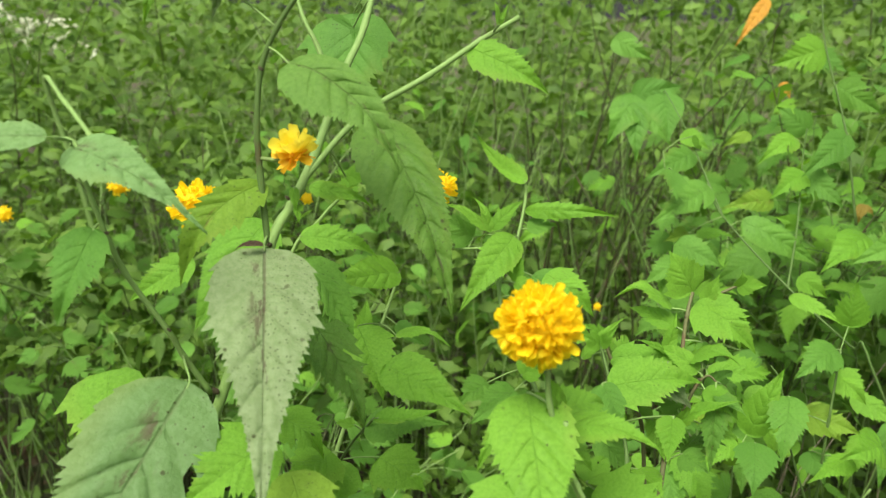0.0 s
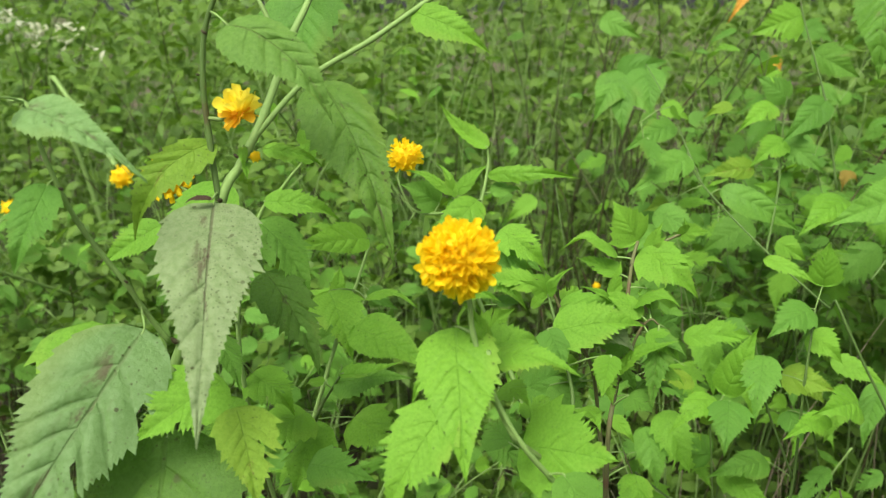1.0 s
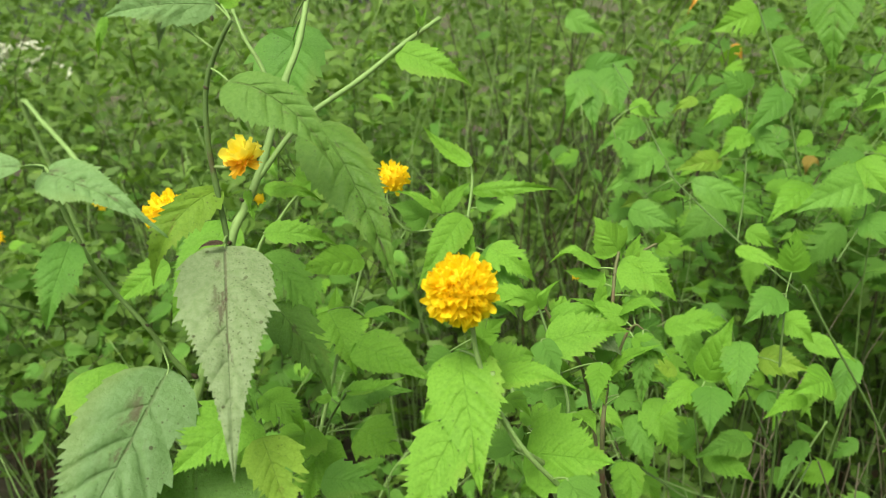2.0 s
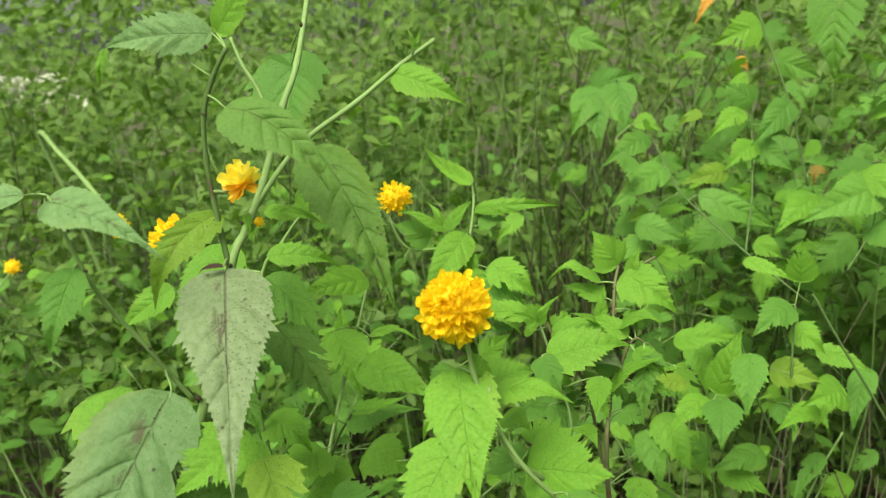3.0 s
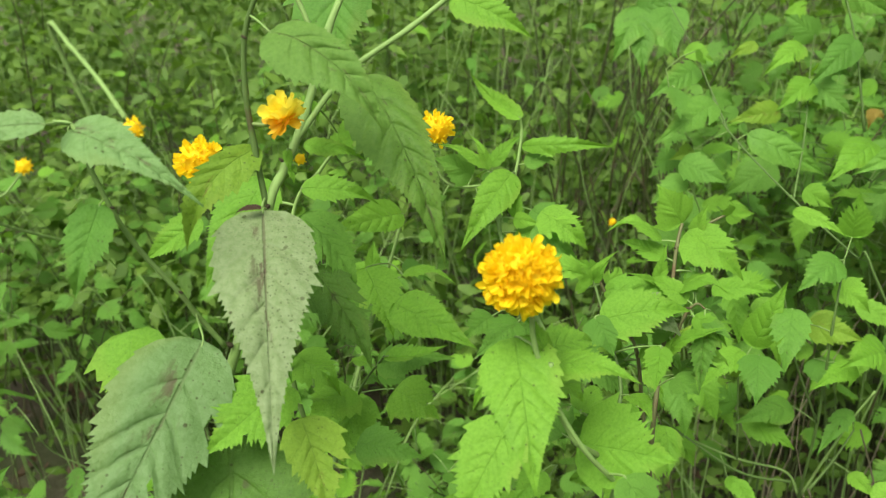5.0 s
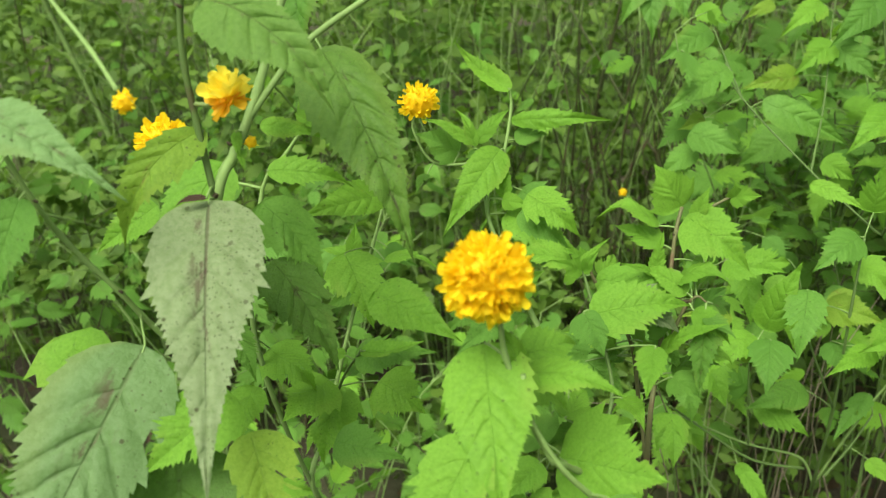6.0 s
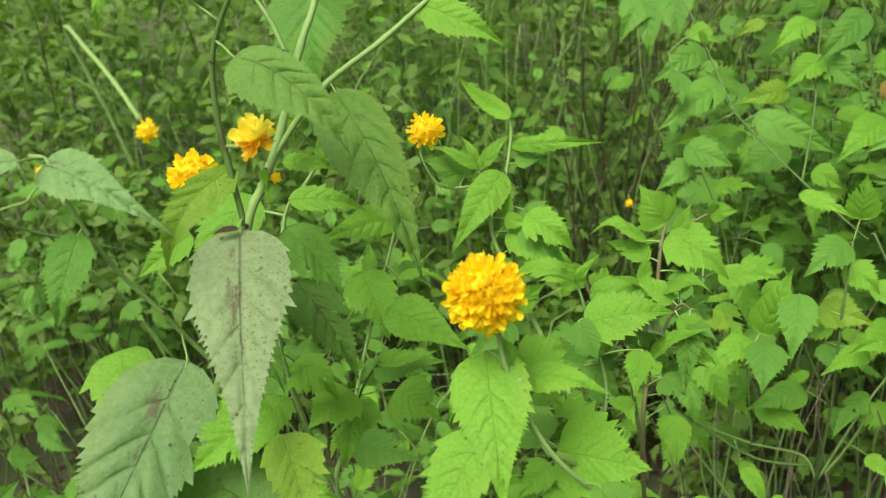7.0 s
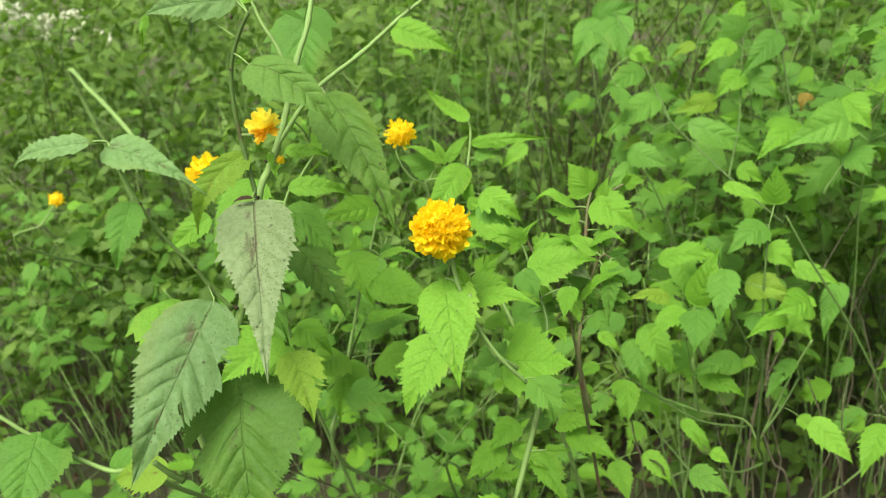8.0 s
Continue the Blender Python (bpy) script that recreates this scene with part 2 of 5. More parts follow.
OVATE = ((0.0, 0.0), (0.012, 0.46), (0.04, 0.72), (0.08, 0.88), (0.14, 0.97), (0.21, 1.0), (0.28, 0.99), (0.36, 0.90), (0.47, 0.69), (0.59, 0.46), (0.70, 0.29), (0.81, 0.16), (0.91, 0.075), (1.0, 0.0))
OBLONG = ((0.0, 0.0), (0.012, 0.26), (0.04, 0.47), (0.08, 0.66), (0.14, 0.82), (0.22, 0.94), (0.32, 1.0), (0.43, 0.98), (0.54, 0.88), (0.65, 0.70), (0.75, 0.48), (0.84, 0.27), (0.92, 0.12), (1.0, 0.0))
VEINS = 7


def blade(length, width, teeth, cols, arch, fold, rng, tooth=0.16, sway=0.0, pleat=0.032, bow=0.0, long=0.5, curl=0.0, crumple=0.035):
    """A toothed, pleated blade with a drawn-out tip, from the origin along +y, upper side towards +z: vertices, faces, uvs.
    long: 0 for a leaf broad near its base, 1 for one broad in the middle. curl: how far the tip hangs."""
    rows = [0.0, 0.010, 0.034]  # the rounded base, then a point and a notch for each tooth
    for i in range(teeth):
        a, step = 0.034 + 0.966 * i / teeth, 0.966 / teeth
        rows += [a + step * 0.68, a + step]
    last = 2 * teeth
    per = max(1, teeth // VEINS)
    es = [p[0] for p in OVATE]
    ws = [(1 - long) * p[1] + long * float(np.interp(p[0], [q[0] for q in OBLONG], [q[1] for q in OBLONG])) for p in OVATE]

    def outline(e):
        return 0.5 * width / length * float(np.interp(e, es, ws))

    verts, uvs, faces = [], [], []
    n = 2 * cols + 1
    ripple = [rng.uniform(-1, 1) for _ in range(6)]
    uneven = rng.uniform(-0.09, 0.09)
    for i, u in enumerate(rows):
        slant = 1.30 * min(1.0, u / 0.22)  # side veins run forward, so each row meets the outline further on
        lo, hi = 0.0, width / length
        for _ in range(18):
            h = (lo + hi) / 2
            if outline(u + slant * h) > h:
                lo = h
            else:
                hi = h
        half = length * (lo + 0.0006)
        point = 1 if i > 2 and i % 2 else 0
        strong = 0.9 if per == 1 else 1.4 if (i // 2) % per == 1 else 0.7
        along = max(0, i - 2) / last
        swell = abs(math.sin(math.pi * along * VEINS)) ** 0.6 if per > 1 else point
        for j in range(n):
            v = (j - cols) / cols
            edge = abs(v) > 0.99
            x = half * v * (1 + (uneven if v > 0 else -uneven))
            y = length * u + abs(v) ** 1.2 * half * slant
            if edge and point:
                out = tooth * strong * rng.uniform(0.7, 1.25)
                x *= 1 + out * (0.55 + 0.45 * math.sin(math.pi * min(u * 1.15, 1)))
                y += 0.55 * out * half + 0.004 * length
            z = arch * length * 4 * u * (1 - u) - fold * abs(x) - curl * length * max(0.0, u - 0.45) ** 2
            z += pleat * length * swell * math.sin(math.pi * min(1, abs(v) * 1.1)) * min(1, 5 * u) * (1 - 0.6 * u)
            z += 0.045 * width * v * v * (ripple[0] * math.sin(7 * u + 3 * ripple[1]) + ripple[2] * math.sin(13 * u + 3 * ripple[3])) * (1 if v > 0 else ripple[4])
            z += crumple * length * noise.noise(Vector((2.6 * x / length + 9 * ripple[5], 2.6 * u + 7 * ripple[1], ripple[3] * 5))) * min(1, 5 * u)
            x += sway * length * u * u + bow * length * 4 * u * (1 - u)
            verts.append((x, y, z))
            uvs.append((0.5 + 0.5 * v, along))
    for i in range(len(rows) - 1):
        for j in range(n - 1):
            a = i * n + j
            faces.append((a, a + 1, a + n + 1, a + n))
    return verts, faces, uvs


def facing(base, axis, normal):
    """A turn whose y is the axis and whose z is the normal as near as may be."""
    y = Vector(axis).normalized()
    x = y.cross(Vector(normal)).normalized()
    z = x.cross(y)
    return Matrix(((x.x, y.x, z.x, base[0]), (x.y, y.y, z.y, base[1]), (x.z, y.z, z.z, base[2]), (0, 0, 0, 1)))


def thing(name, at, label, category, group="", kind=""):
    ob = new(name)
    ob.empty_display_size = 0.05
    ob.location = at
    return tagged(ob, label, category, group, kind)


def place(name, mesh, parent, m, label=""):
    """One mesh object under a thing or a part; m is its pose in the world."""
    ob = new(name, mesh)
    up, top = Matrix.Identity(4), parent
    while top:
        up = top.matrix_basis @ up
        top = top.parent
    ob.parent = parent
    ob.matrix_basis = up.inverted() @ m
    return tagged(ob, label)


def spline(points, per=6):
    """A smooth line through the points."""
    p = [Vector(q) for q in points]
    p = [p[0] * 2 - p[1], *p, p[-1] * 2 - p[-2]]
    out = []
    for i in range(1, len(p) - 2):
        a, b, c, d = p[i - 1:i + 3]
        for k in range(per):
            t = k / per
            out.append(0.5 * (2 * b + (c - a) * t + (2 * a - 5 * b + 4 * c - d) * t * t + (3 * b - a - 3 * c + d) * t ** 3))
    out.append(p[-2])
    return out


def tube(line, r0, r1, sides=7, knots=0.0):
    """A tapered rod along a line: vertices, faces."""
    verts, faces = [], []
    ref = Vector((0.3, 1, 0.1)).normalized()
    count = len(line)
    for i, p in enumerate(line):
        d = (line[min(i + 1, count - 1)] - line[max(i - 1, 0)]).normalized()
        x = d.cross(ref).normalized()
        y = d.cross(x)
        r = r0 + (r1 - r0) * i / (count - 1)
        if knots and i % 6 == 0:
            r *= 1 + knots
        for k in range(sides):
            a = 2 * math.pi * k / sides
            verts.append(tuple(p + x * (r * math.cos(a)) + y * (r * math.sin(a))))
    for i in range(count - 1):
        for k in range(sides):
            a, b = i * sides + k, i * sides + (k + 1) % sides
            faces.append((a, b, b + sides, a + sides))
    faces.append(tuple(range(sides))[::-1])
    faces.append(tuple((count - 1) * sides + k for k in range(sides)))
    return verts, faces


STEM_LINES = {}
LEAF_RNG = random.Random(11)


def stem(plant, name, points, r0, r1, material):
    line = spline(points)
    STEM_LINES.setdefault(plant.name, []).extend(line)
    v, f = tube(line, r0, r1, 8, 0.16)
    return place(name, link_mesh(name, v, f, None, material), plant, Matrix.Identity(4))


def leaf(plant, base, tip, width, face, arch, fold, material, bow=0.0, teeth=28, long=0.5, curl=None):
    """A leaf of its own from its base to its tip, with a short stalk to the nearest stem."""
    b, t = Vector(base), Vector(tip)
    length = (t - b).length
    tooth = 0.17
    if length < 0.072:  # small leaves have fewer, deeper teeth
        teeth, tooth = 14, 0.27
    if curl is None:
        curl = LEAF_RNG.uniform(0.0, 0.8 if length < 0.045 else 0.35)
    v, f, uv = blade(length, width, teeth, 4, arch, -0.8 * fold, LEAF_RNG, tooth, LEAF_RNG.uniform(-0.03, 0.03), 0.030 if material in (DULL, DARK, PITTED, SILVERED, BLEACHED) else 0.020, bow, long, curl, 0.07 if length < 0.045 else 0.035)
    # a bite or two out of the edge
    for _ in range(LEAF_RNG.choice((0, 0, 0, 1, 1, 2))):
        row, side = LEAF_RNG.randrange(6, 2 * teeth - 8), LEAF_RNG.choice((0, 7))
        gone = {row * 8 + side, (row + 1) * 8 + side} | ({row * 8 + (1 if side == 0 else 6)} if LEAF_RNG.random() < 0.4 else set())
        f = [q for n, q in enumerate(f) if n not in gone]
    mesh = link_mesh("leaf", v, f, uv, material)
    ob = place("leaf", mesh, plant, facing(base, t - b, face))
    lines = STEM_LINES.get(plant.name)
    if lines:
        near = min(lines, key=lambda q: (q - b).length_squared)
        gap = (near - b).length
        if 0.003 < gap < 0.045:
            midway = (near + b) / 2 + Vector((0, 0, 0.04 * gap))
            v, f = tube(spline([near, midway, b, b + (t - b) * 0.06], 3), 0.00065, 0.00045, 6)
            place("leaf_stalk", link_mesh("leaf_stalk", v, f, None, STEM), ob, Matrix.Identity(4))
    return ob


def petal_mesh(length, width, cup, seed, material):
    rng = random.Random(seed)
    steps, cols = (0.0, 0.25, 0.5, 0.7, 0.85, 0.95, 1.0), 3
    rows = len(steps)
    verts, faces, uvs = [], [], []
    wave, notch = rng.uniform(0, 6), rng.uniform(0.0, 0.10)
    for i, u in enumerate(steps):
        half = width * 0.5 * (0.25 + 0.75 * math.sin(math.pi * (0.08 + 0.50 * u))) * (0.62 if u > 0.98 else 0.9 if u > 0.9 else 1.0)
        for j in range(2 * cols + 1):
            v = (j - cols) / cols
            x = half * v
            y = length * (u - notch * (1 - abs(v)) * (1 if u > 0.98 else 0)) - 0.05 * length * v * v * u
            z = cup * length * (u * u) + 0.30 * width * v * v + 0.07 * length * math.sin(wave + 5 * u + 2 * v) * u
            verts.append((x, y, z))
            uvs.append((0.5 + 0.5 * v, u))
    n = 2 * cols + 1
    for i in range(rows - 1):
        for j in range(n - 1):
            a = i * n + j
            faces.append((a, a + 1, a + n + 1, a + n))
    return link_mesh("petal", verts, faces, uvs, material)


PETAL_KINDS = ((0.22, 0.10), (0.19, 0.22), (0.24, -0.06), (0.18, 0.14), (0.20, 0.30))
PETALS = [petal_mesh(1.0, w, c, s, PETAL) for s, (w, c) in enumerate(PETAL_KINDS)]
PALE_PETALS = [petal_mesh(1.0, w * 1.3, c, s + 5, PALE_PETAL) for s, (w, c) in enumerate(PETAL_KINDS)]
FADED_PETALS = [petal_mesh(1.0, w, c, s + 9, FADED_PETAL) for s, (w, c) in enumerate(PETAL_KINDS)]


def flower(plant, centre, size, face, petals, seed, broad=1.0, wilted=False):
    """A double flower: a small receptacle with many narrow petals standing out of it all round its face. wilted: broad petals above, shrunken orange ones below."""
    rng = random.Random(seed)
    turn = Vector(face).to_track_quat("Z", "Y").to_matrix().to_4x4()
    c = Vector(centre)
    root = c - Vector(face).normalized() * size * 0.12
    bm = bmesh.new()
    bmesh.ops.create_icosphere(bm, subdivisions=3, radius=size * (0.14 if wilted else 0.39))
    for v in bm.verts:
        v.co *= 1 + 0.12 * noise.noise(v.co * (9 / size))
    me = bpy.data.meshes.new("flower")
    bm.to_mesh(me)
    bm.free()
    me.materials.append(PETAL)
    head = place("flower", me, plant, Matrix.Translation(root), "yellow double pompon flower")
    for i in range(petals):
        k = (i + 0.5) / petals
        tilt = math.acos(1 - 1.68 * k) + rng.uniform(-0.16, 0.16)
        spin = i * 2.39996 + rng.uniform(-0.2, 0.2)
        out = Vector((math.sin(tilt) * math.cos(spin), math.sin(tilt) * math.sin(spin), math.cos(tilt)))
        rise = Vector((math.cos(tilt) * math.cos(spin), math.cos(tilt) * math.sin(spin), -math.sin(tilt)))
        out, rise = turn.to_3x3() @ out, turn.to_3x3() @ rise
        reach = size * (0.49 + 0.04 * k) * rng.uniform(0.86, 1.06)
        kinds, wide = PETALS, broad
        if wilted:
            if out.z > 0.25:
                kinds, reach, wide = PALE_PETALS, reach * rng.uniform(0.9, 1.3), broad * 0.75
            else:
                kinds, reach, wide = FADED_PETALS, reach * rng.uniform(0.6, 1.0), broad * 0.9
        m = facing(root + out * size * 0.05, out, -rise + out.orthogonal() * rng.uniform(-0.9, 0.9))
        place("petal", kinds[i % len(kinds)], head, m @ Matrix.Diagonal((reach * wide, reach, reach, 1)))
    # the green cup and its short stalk
    lines = STEM_LINES.get(plant.name)
    if lines:
        near = min(lines, key=lambda q: (q - root).length_squared)
        gap = (near - root).length
        if gap < 0.12:
            v, f = tube(spline([near, (near + root) / 2 + Vector((0, 0.002, -0.1 * gap)), root], 4), 0.0011, 0.0013, 6)
            place("flower_stalk", link_mesh("flower_stalk", v, f, None, STEM), plant, Matrix.Identity(4))
    return head


def bud(plant, at, size, axis=(0, 0, 1), material=None):
    """A small pointed bud or a leaf scar on a stem."""
    bm = bmesh.new()
    bmesh.ops.create_icosphere(bm, subdivisions=2, radius=1.0)
    for v in bm.verts:
        k = 0.5 + 0.5 * v.co.z
        v.co = Vector((v.co.x * (1 - 0.6 * k * k), v.co.y * (1 - 0.6 * k * k), v.co.z * 1.5)) * (1 + 0.12 * noise.noise(v.co * 3))
    me = bpy.data.meshes.new("bud")
    bm.to_mesh(me)
    bm.free()
    me.materials.append(material or NODE)
    turn = Vector(axis).to_track_quat("Z", "Y").to_matrix().to_4x4()
    return place("bud", me, plant, Matrix.Translation(at) @ turn @ Matrix.Scale(size * 0.65, 4), "small brown bud")


# ---------------------------------------------------------------- ground
def ground_sheet():
    axis = sorted({*[round(-60 + 12 * i, 2) for i in range(11)], *[round(-3 + 0.15 * i, 2) for i in range(60)]})
    ys = sorted({*[round(-60 + 12 * i, 2) for i in range(11)], *[round(-1 + 0.15 * i, 2) for i in range(50)]})
    verts = []
    for y in ys:
        for x in axis:
            z = 0.05 * noise.noise(Vector((x * 0.9, y * 0.9, 0.2))) + 0.018 * noise.noise(Vector((x * 5, y * 5, 1.7)))
            verts.append((x, y, z))
    n = len(axis)
    faces = [(j * n + i, j * n + i + 1, (j + 1) * n + i + 1, (j + 1) * n + i) for j in range(len(ys) - 1) for i in range(n - 1)]
    return tagged(new("ground", link_mesh("ground", verts, faces, None, SOIL)), "dark brown soil under the shrubs", "ground", kind="structure")


ground_sheet()

# ---------------------------------------------------------------- the near canes
cane_a = thing("flowering_shrub", (-0.14, 0.50, 0), "green cane with large dull old leaves and ragged yellow flowers", "shrub", "flowering canes")
cane_b = thing("flowering_shrub", (0.06, 0.42, 0), "leafy cane topped by one round yellow pompon flower", "shrub", "flowering canes")
cane_c = thing("flowering_shrub", (0.09, 0.62, 0), "slender cane with fresh toothed leaves and a small yellow flower", "shrub", "flowering canes")
cane_d = thing("flowering_shrub", (-0.05, 0.68, 0), "cane with deep green leaves behind the large old leaf", "shrub", "flowering canes")
cane_e = thing("flowering_shrub", (0.19, 0.52, 0), "thin brown twig with small bitten light green leaves", "shrub", "flowering canes")
shrub_f = thing("leafy_shrub", (0.62, 0.75, 0), "arching green cane with hanging light green leaves", "shrub", "leafy shrubs")
shrub_h = thing("flowering_shrub", (-0.62, 1.40, 0), "pale cane with a round yellow flower at its tip", "shrub", "flowering canes")
shrub_i = thing("bare_branch", (0.34, 1.46, 0), "bare brown branches inside the thicket", "branch")
cane_j = thing("flowering_shrub", (-0.22, 0.62, 0), "low side cane with one broad light green leaf", "shrub", "flowering canes")
cane_k = thing("leafy_shrub", (0.30, 0.80, 0), "low young shrub with bright jagged leaves and grey stems", "shrub", "leafy shrubs")
shrub_g = thing("leafy_shrub", (0.42, 0.80, 0), "brown branching shrub with pale green toothed leaves", "shrub", "leafy shrubs")
stem(cane_a, "stem", [(-0.140, 0.500, 0.000), (-0.120, 0.440, 0.500), (-0.121, 0.330, 0.915), (-0.086, 0.355, 0.977), (-0.057, 0.377, 1.068), (-0.049, 0.392, 1.086), (-0.040, 0.412, 1.111), (-0.029, 0.439, 1.151), (-0.021, 0.458, 1.175), (-0.014, 0.502, 1.229)], 0.0036, 0.0017, STEM)
stem(cane_a, "side_shoot", [(-0.057, 0.376, 1.068), (-0.061, 0.382, 1.103), (-0.062, 0.384, 1.130), (-0.059, 0.386, 1.156), (-0.050, 0.385, 1.175), (-0.039, 0.383, 1.190)], 0.0017, 0.0012, STEM_DARK)
stem(cane_a, "side_shoot", [(-0.046, 0.400, 1.096), (-0.020, 0.429, 1.127), (0.015, 0.452, 1.148), (0.043, 0.469, 1.167), (0.065, 0.485, 1.180)], 0.0018, 0.0014, STEM)
stem(cane_a, "side_shoot", [(-0.038, 0.438, 1.147), (-0.045, 0.443, 1.164), (-0.053, 0.448, 1.177), (-0.060, 0.455, 1.194)], 0.0015, 0.001, STEM)
stem(cane_a, "side_shoot", [(-0.086, 0.358, 0.994), (-0.096, 0.352, 1.018), (-0.100, 0.347, 1.033), (-0.115, 0.339, 1.067), (-0.122, 0.332, 1.102), (-0.126, 0.332, 1.126), (-0.138, 0.337, 1.128)], 0.0015, 0.0009, STEM)
stem(cane_b, "stem", [(0.060, 0.420, 0.000), (0.070, 0.420, 0.400), (0.099, 0.296, 0.832), (0.105, 0.309, 0.859), (0.125, 0.327, 0.921), (0.124, 0.322, 0.947), (0.112, 0.311, 0.964), (0.102, 0.300, 0.979)], 0.0026, 0.0013, STEM)
stem(cane_b, "side_shoot", [(0.124, 0.302, 0.952), (0.105, 0.295, 0.980), (0.091, 0.299, 1.006), (0.090, 0.300, 1.023)], 0.0013, 0.001, STEM)
stem(cane_b, "side_shoot", [(0.102, 0.295, 0.982), (0.091, 0.301, 1.003), (0.083, 0.304, 1.029), (0.081, 0.304, 1.047), (0.077, 0.302, 1.060)], 0.0013, 0.0012, STEM)
stem(cane_b, "side_shoot", [(0.129, 0.367, 0.930), (0.135, 0.389, 0.949), (0.129, 0.405, 0.974), (0.123, 0.419, 0.993), (0.120, 0.424, 1.003)], 0.0012, 0.0008, STEM_DARK)
stem(cane_c, "stem", [(0.190, 0.600, 0.000), (0.170, 0.570, 0.550), (0.127, 0.472, 0.846), (0.113, 0.485, 0.878), (0.093, 0.503, 0.921), (0.073, 0.524, 0.958), (0.061, 0.542, 0.988), (0.072, 0.563, 1.016), (0.078, 0.579, 1.046), (0.077, 0.581, 1.061)], 0.0024, 0.001, STEM)
stem(cane_c, "side_shoot", [(0.061, 0.542, 0.988), (0.053, 0.564, 1.012), (0.052, 0.572, 1.029)], 0.0012, 0.0008, STEM)
stem(cane_c, "side_shoot", [(0.053, 0.564, 1.012), (0.022, 0.570, 1.011), (0.008, 0.576, 1.033), (0.009, 0.580, 1.045)], 0.0011, 0.0008, STEM)
stem(cane_d, "stem", [(-0.050, 0.680, 0.000), (-0.050, 0.660, 0.500), (-0.079, 0.494, 0.754), (-0.069, 0.515, 0.816), (-0.044, 0.552, 0.905), (-0.029, 0.563, 0.946), (-0.018, 0.576, 0.981)], 0.0026, 0.0012, STEM)
stem(cane_d, "side_shoot", [(-0.070, 0.600, 0.450), (-0.084, 0.453, 0.899), (-0.081, 0.488, 1.015), (-0.059, 0.496, 1.049), (-0.044, 0.496, 1.066)], 0.0018, 0.001, STEM)
stem(cane_d, "side_shoot", [(-0.069, 0.515, 0.816), (-0.045, 0.492, 0.875), (-0.020, 0.462, 0.921)], 0.0012, 0.0008, STEM_DARK)
stem(cane_e, "stem", [(0.190, 0.520, 0.000), (0.180, 0.500, 0.600), (0.158, 0.403, 0.890), (0.163, 0.419, 0.944), (0.167, 0.427, 0.987), (0.171, 0.441, 1.015), (0.175, 0.450, 1.027)], 0.0018, 0.001, TWIG_BROWN)
stem(cane_e, "side_shoot", [(0.171, 0.441, 1.015), (0.182, 0.447, 1.023), (0.202, 0.453, 1.032)], 0.0014, 0.0008, TWIG_BROWN)
stem(cane_e, "side_shoot", [(0.166, 0.411, 0.962), (0.174, 0.416, 0.982), (0.180, 0.416, 0.990), (0.185, 0.415, 0.987)], 0.001, 0.0006, TWIG_BROWN)
leaf(cane_a, (-0.056, 0.367, 1.071), (-0.025, 0.248, 1.003), 0.048, (0.22, -0.44, 0.87), 0.05, 0.1, OLD, long=0.1, curl=0.1)
leaf(cane_a, (-0.055, 0.363, 1.074), (-0.067, 0.355, 1.073), 0.004, (0.22, -0.44, 0.87), 0.2, 0.3, SCORCHED)
leaf(cane_a, (-0.083, 0.328, 1.016), (-0.117, 0.236, 0.940), 0.056, (0.35, -0.69, 0.64), 0.06, 0.12, SILVERED, long=0.6, curl=0.2)
leaf(cane_a, (-0.072, 0.315, 0.967), (-0.058, 0.244, 0.888), 0.078, (0.20, -0.72, 0.67), 0.06, 0.1, PITTED, long=0.6)
leaf(cane_a, (-0.029, 0.302, 0.989), (-0.010, 0.269, 0.958), 0.028, (0.39, -0.53, 0.75), 0.1, 0.15, SPOTTED)
leaf(cane_a, (-0.043, 0.324, 0.991), (-0.072, 0.285, 0.979), 0.033, (0.31, -0.50, 0.81), 0.06, 0.15, YOUNG, long=0.7)
leaf(cane_a, (-0.140, 0.361, 1.002), (-0.125, 0.323, 0.963), 0.041, (-0.11, -0.62, 0.78), 0.08, 0.2, YOUNG, long=0.2)
leaf(cane_a, (-0.129, 0.332, 1.125), (-0.062, 0.306, 1.098), 0.024, (0.13, -0.55, 0.82), 0.1, 0.18, BLEACHED, long=0.1)
leaf(cane_a, (-0.122, 0.331, 1.089), (-0.129, 0.302, 1.053), 0.021, (0.27, -0.76, 0.59), 0.08, 0.3, MATURE)
leaf(cane_a, (-0.129, 0.317, 1.132), (-0.185, 0.316, 1.121), 0.014, (-0.11, -0.75, 0.65), 0.14, 0.3, BLEACHED)
leaf(cane_a, (-0.042, 0.373, 1.160), (0.012, 0.349, 1.116), 0.030, (0.14, -0.79, 0.60), 0.1, 0.15, DULL, -0.10, long=0.5)
leaf(cane_a, (-0.011, 0.430, 1.126), (0.039, 0.363, 1.042), 0.040, (0.19, -0.69, 0.70), 0.08, 0.12, PITTED, -0.02, long=0.4)
leaf(cane_a, (-0.036, 0.503, 1.180), (-0.033, 0.467, 1.119), 0.052, (-0.14, -0.86, 0.49), 0.03, 0.1, MATURE)
leaf(cane_a, (0.038, 0.467, 1.163), (0.084, 0.452, 1.141), 0.021, (-0.03, -0.86, 0.52), 0.1, 0.2, YOUNG)
leaf(cane_a, (-0.060, 0.386, 1.099), (-0.092, 0.348, 1.056), 0.020, (0.31, -0.81, 0.51), 0.12, 0.35, SPOTTED, 0.13, long=0.8)
leaf(cane_a, (-0.049, 0.393, 1.198), (-0.110, 0.387, 1.197), 0.022, (0.08, -0.93, 0.34), 0.12, 0.15, BLEACHED)
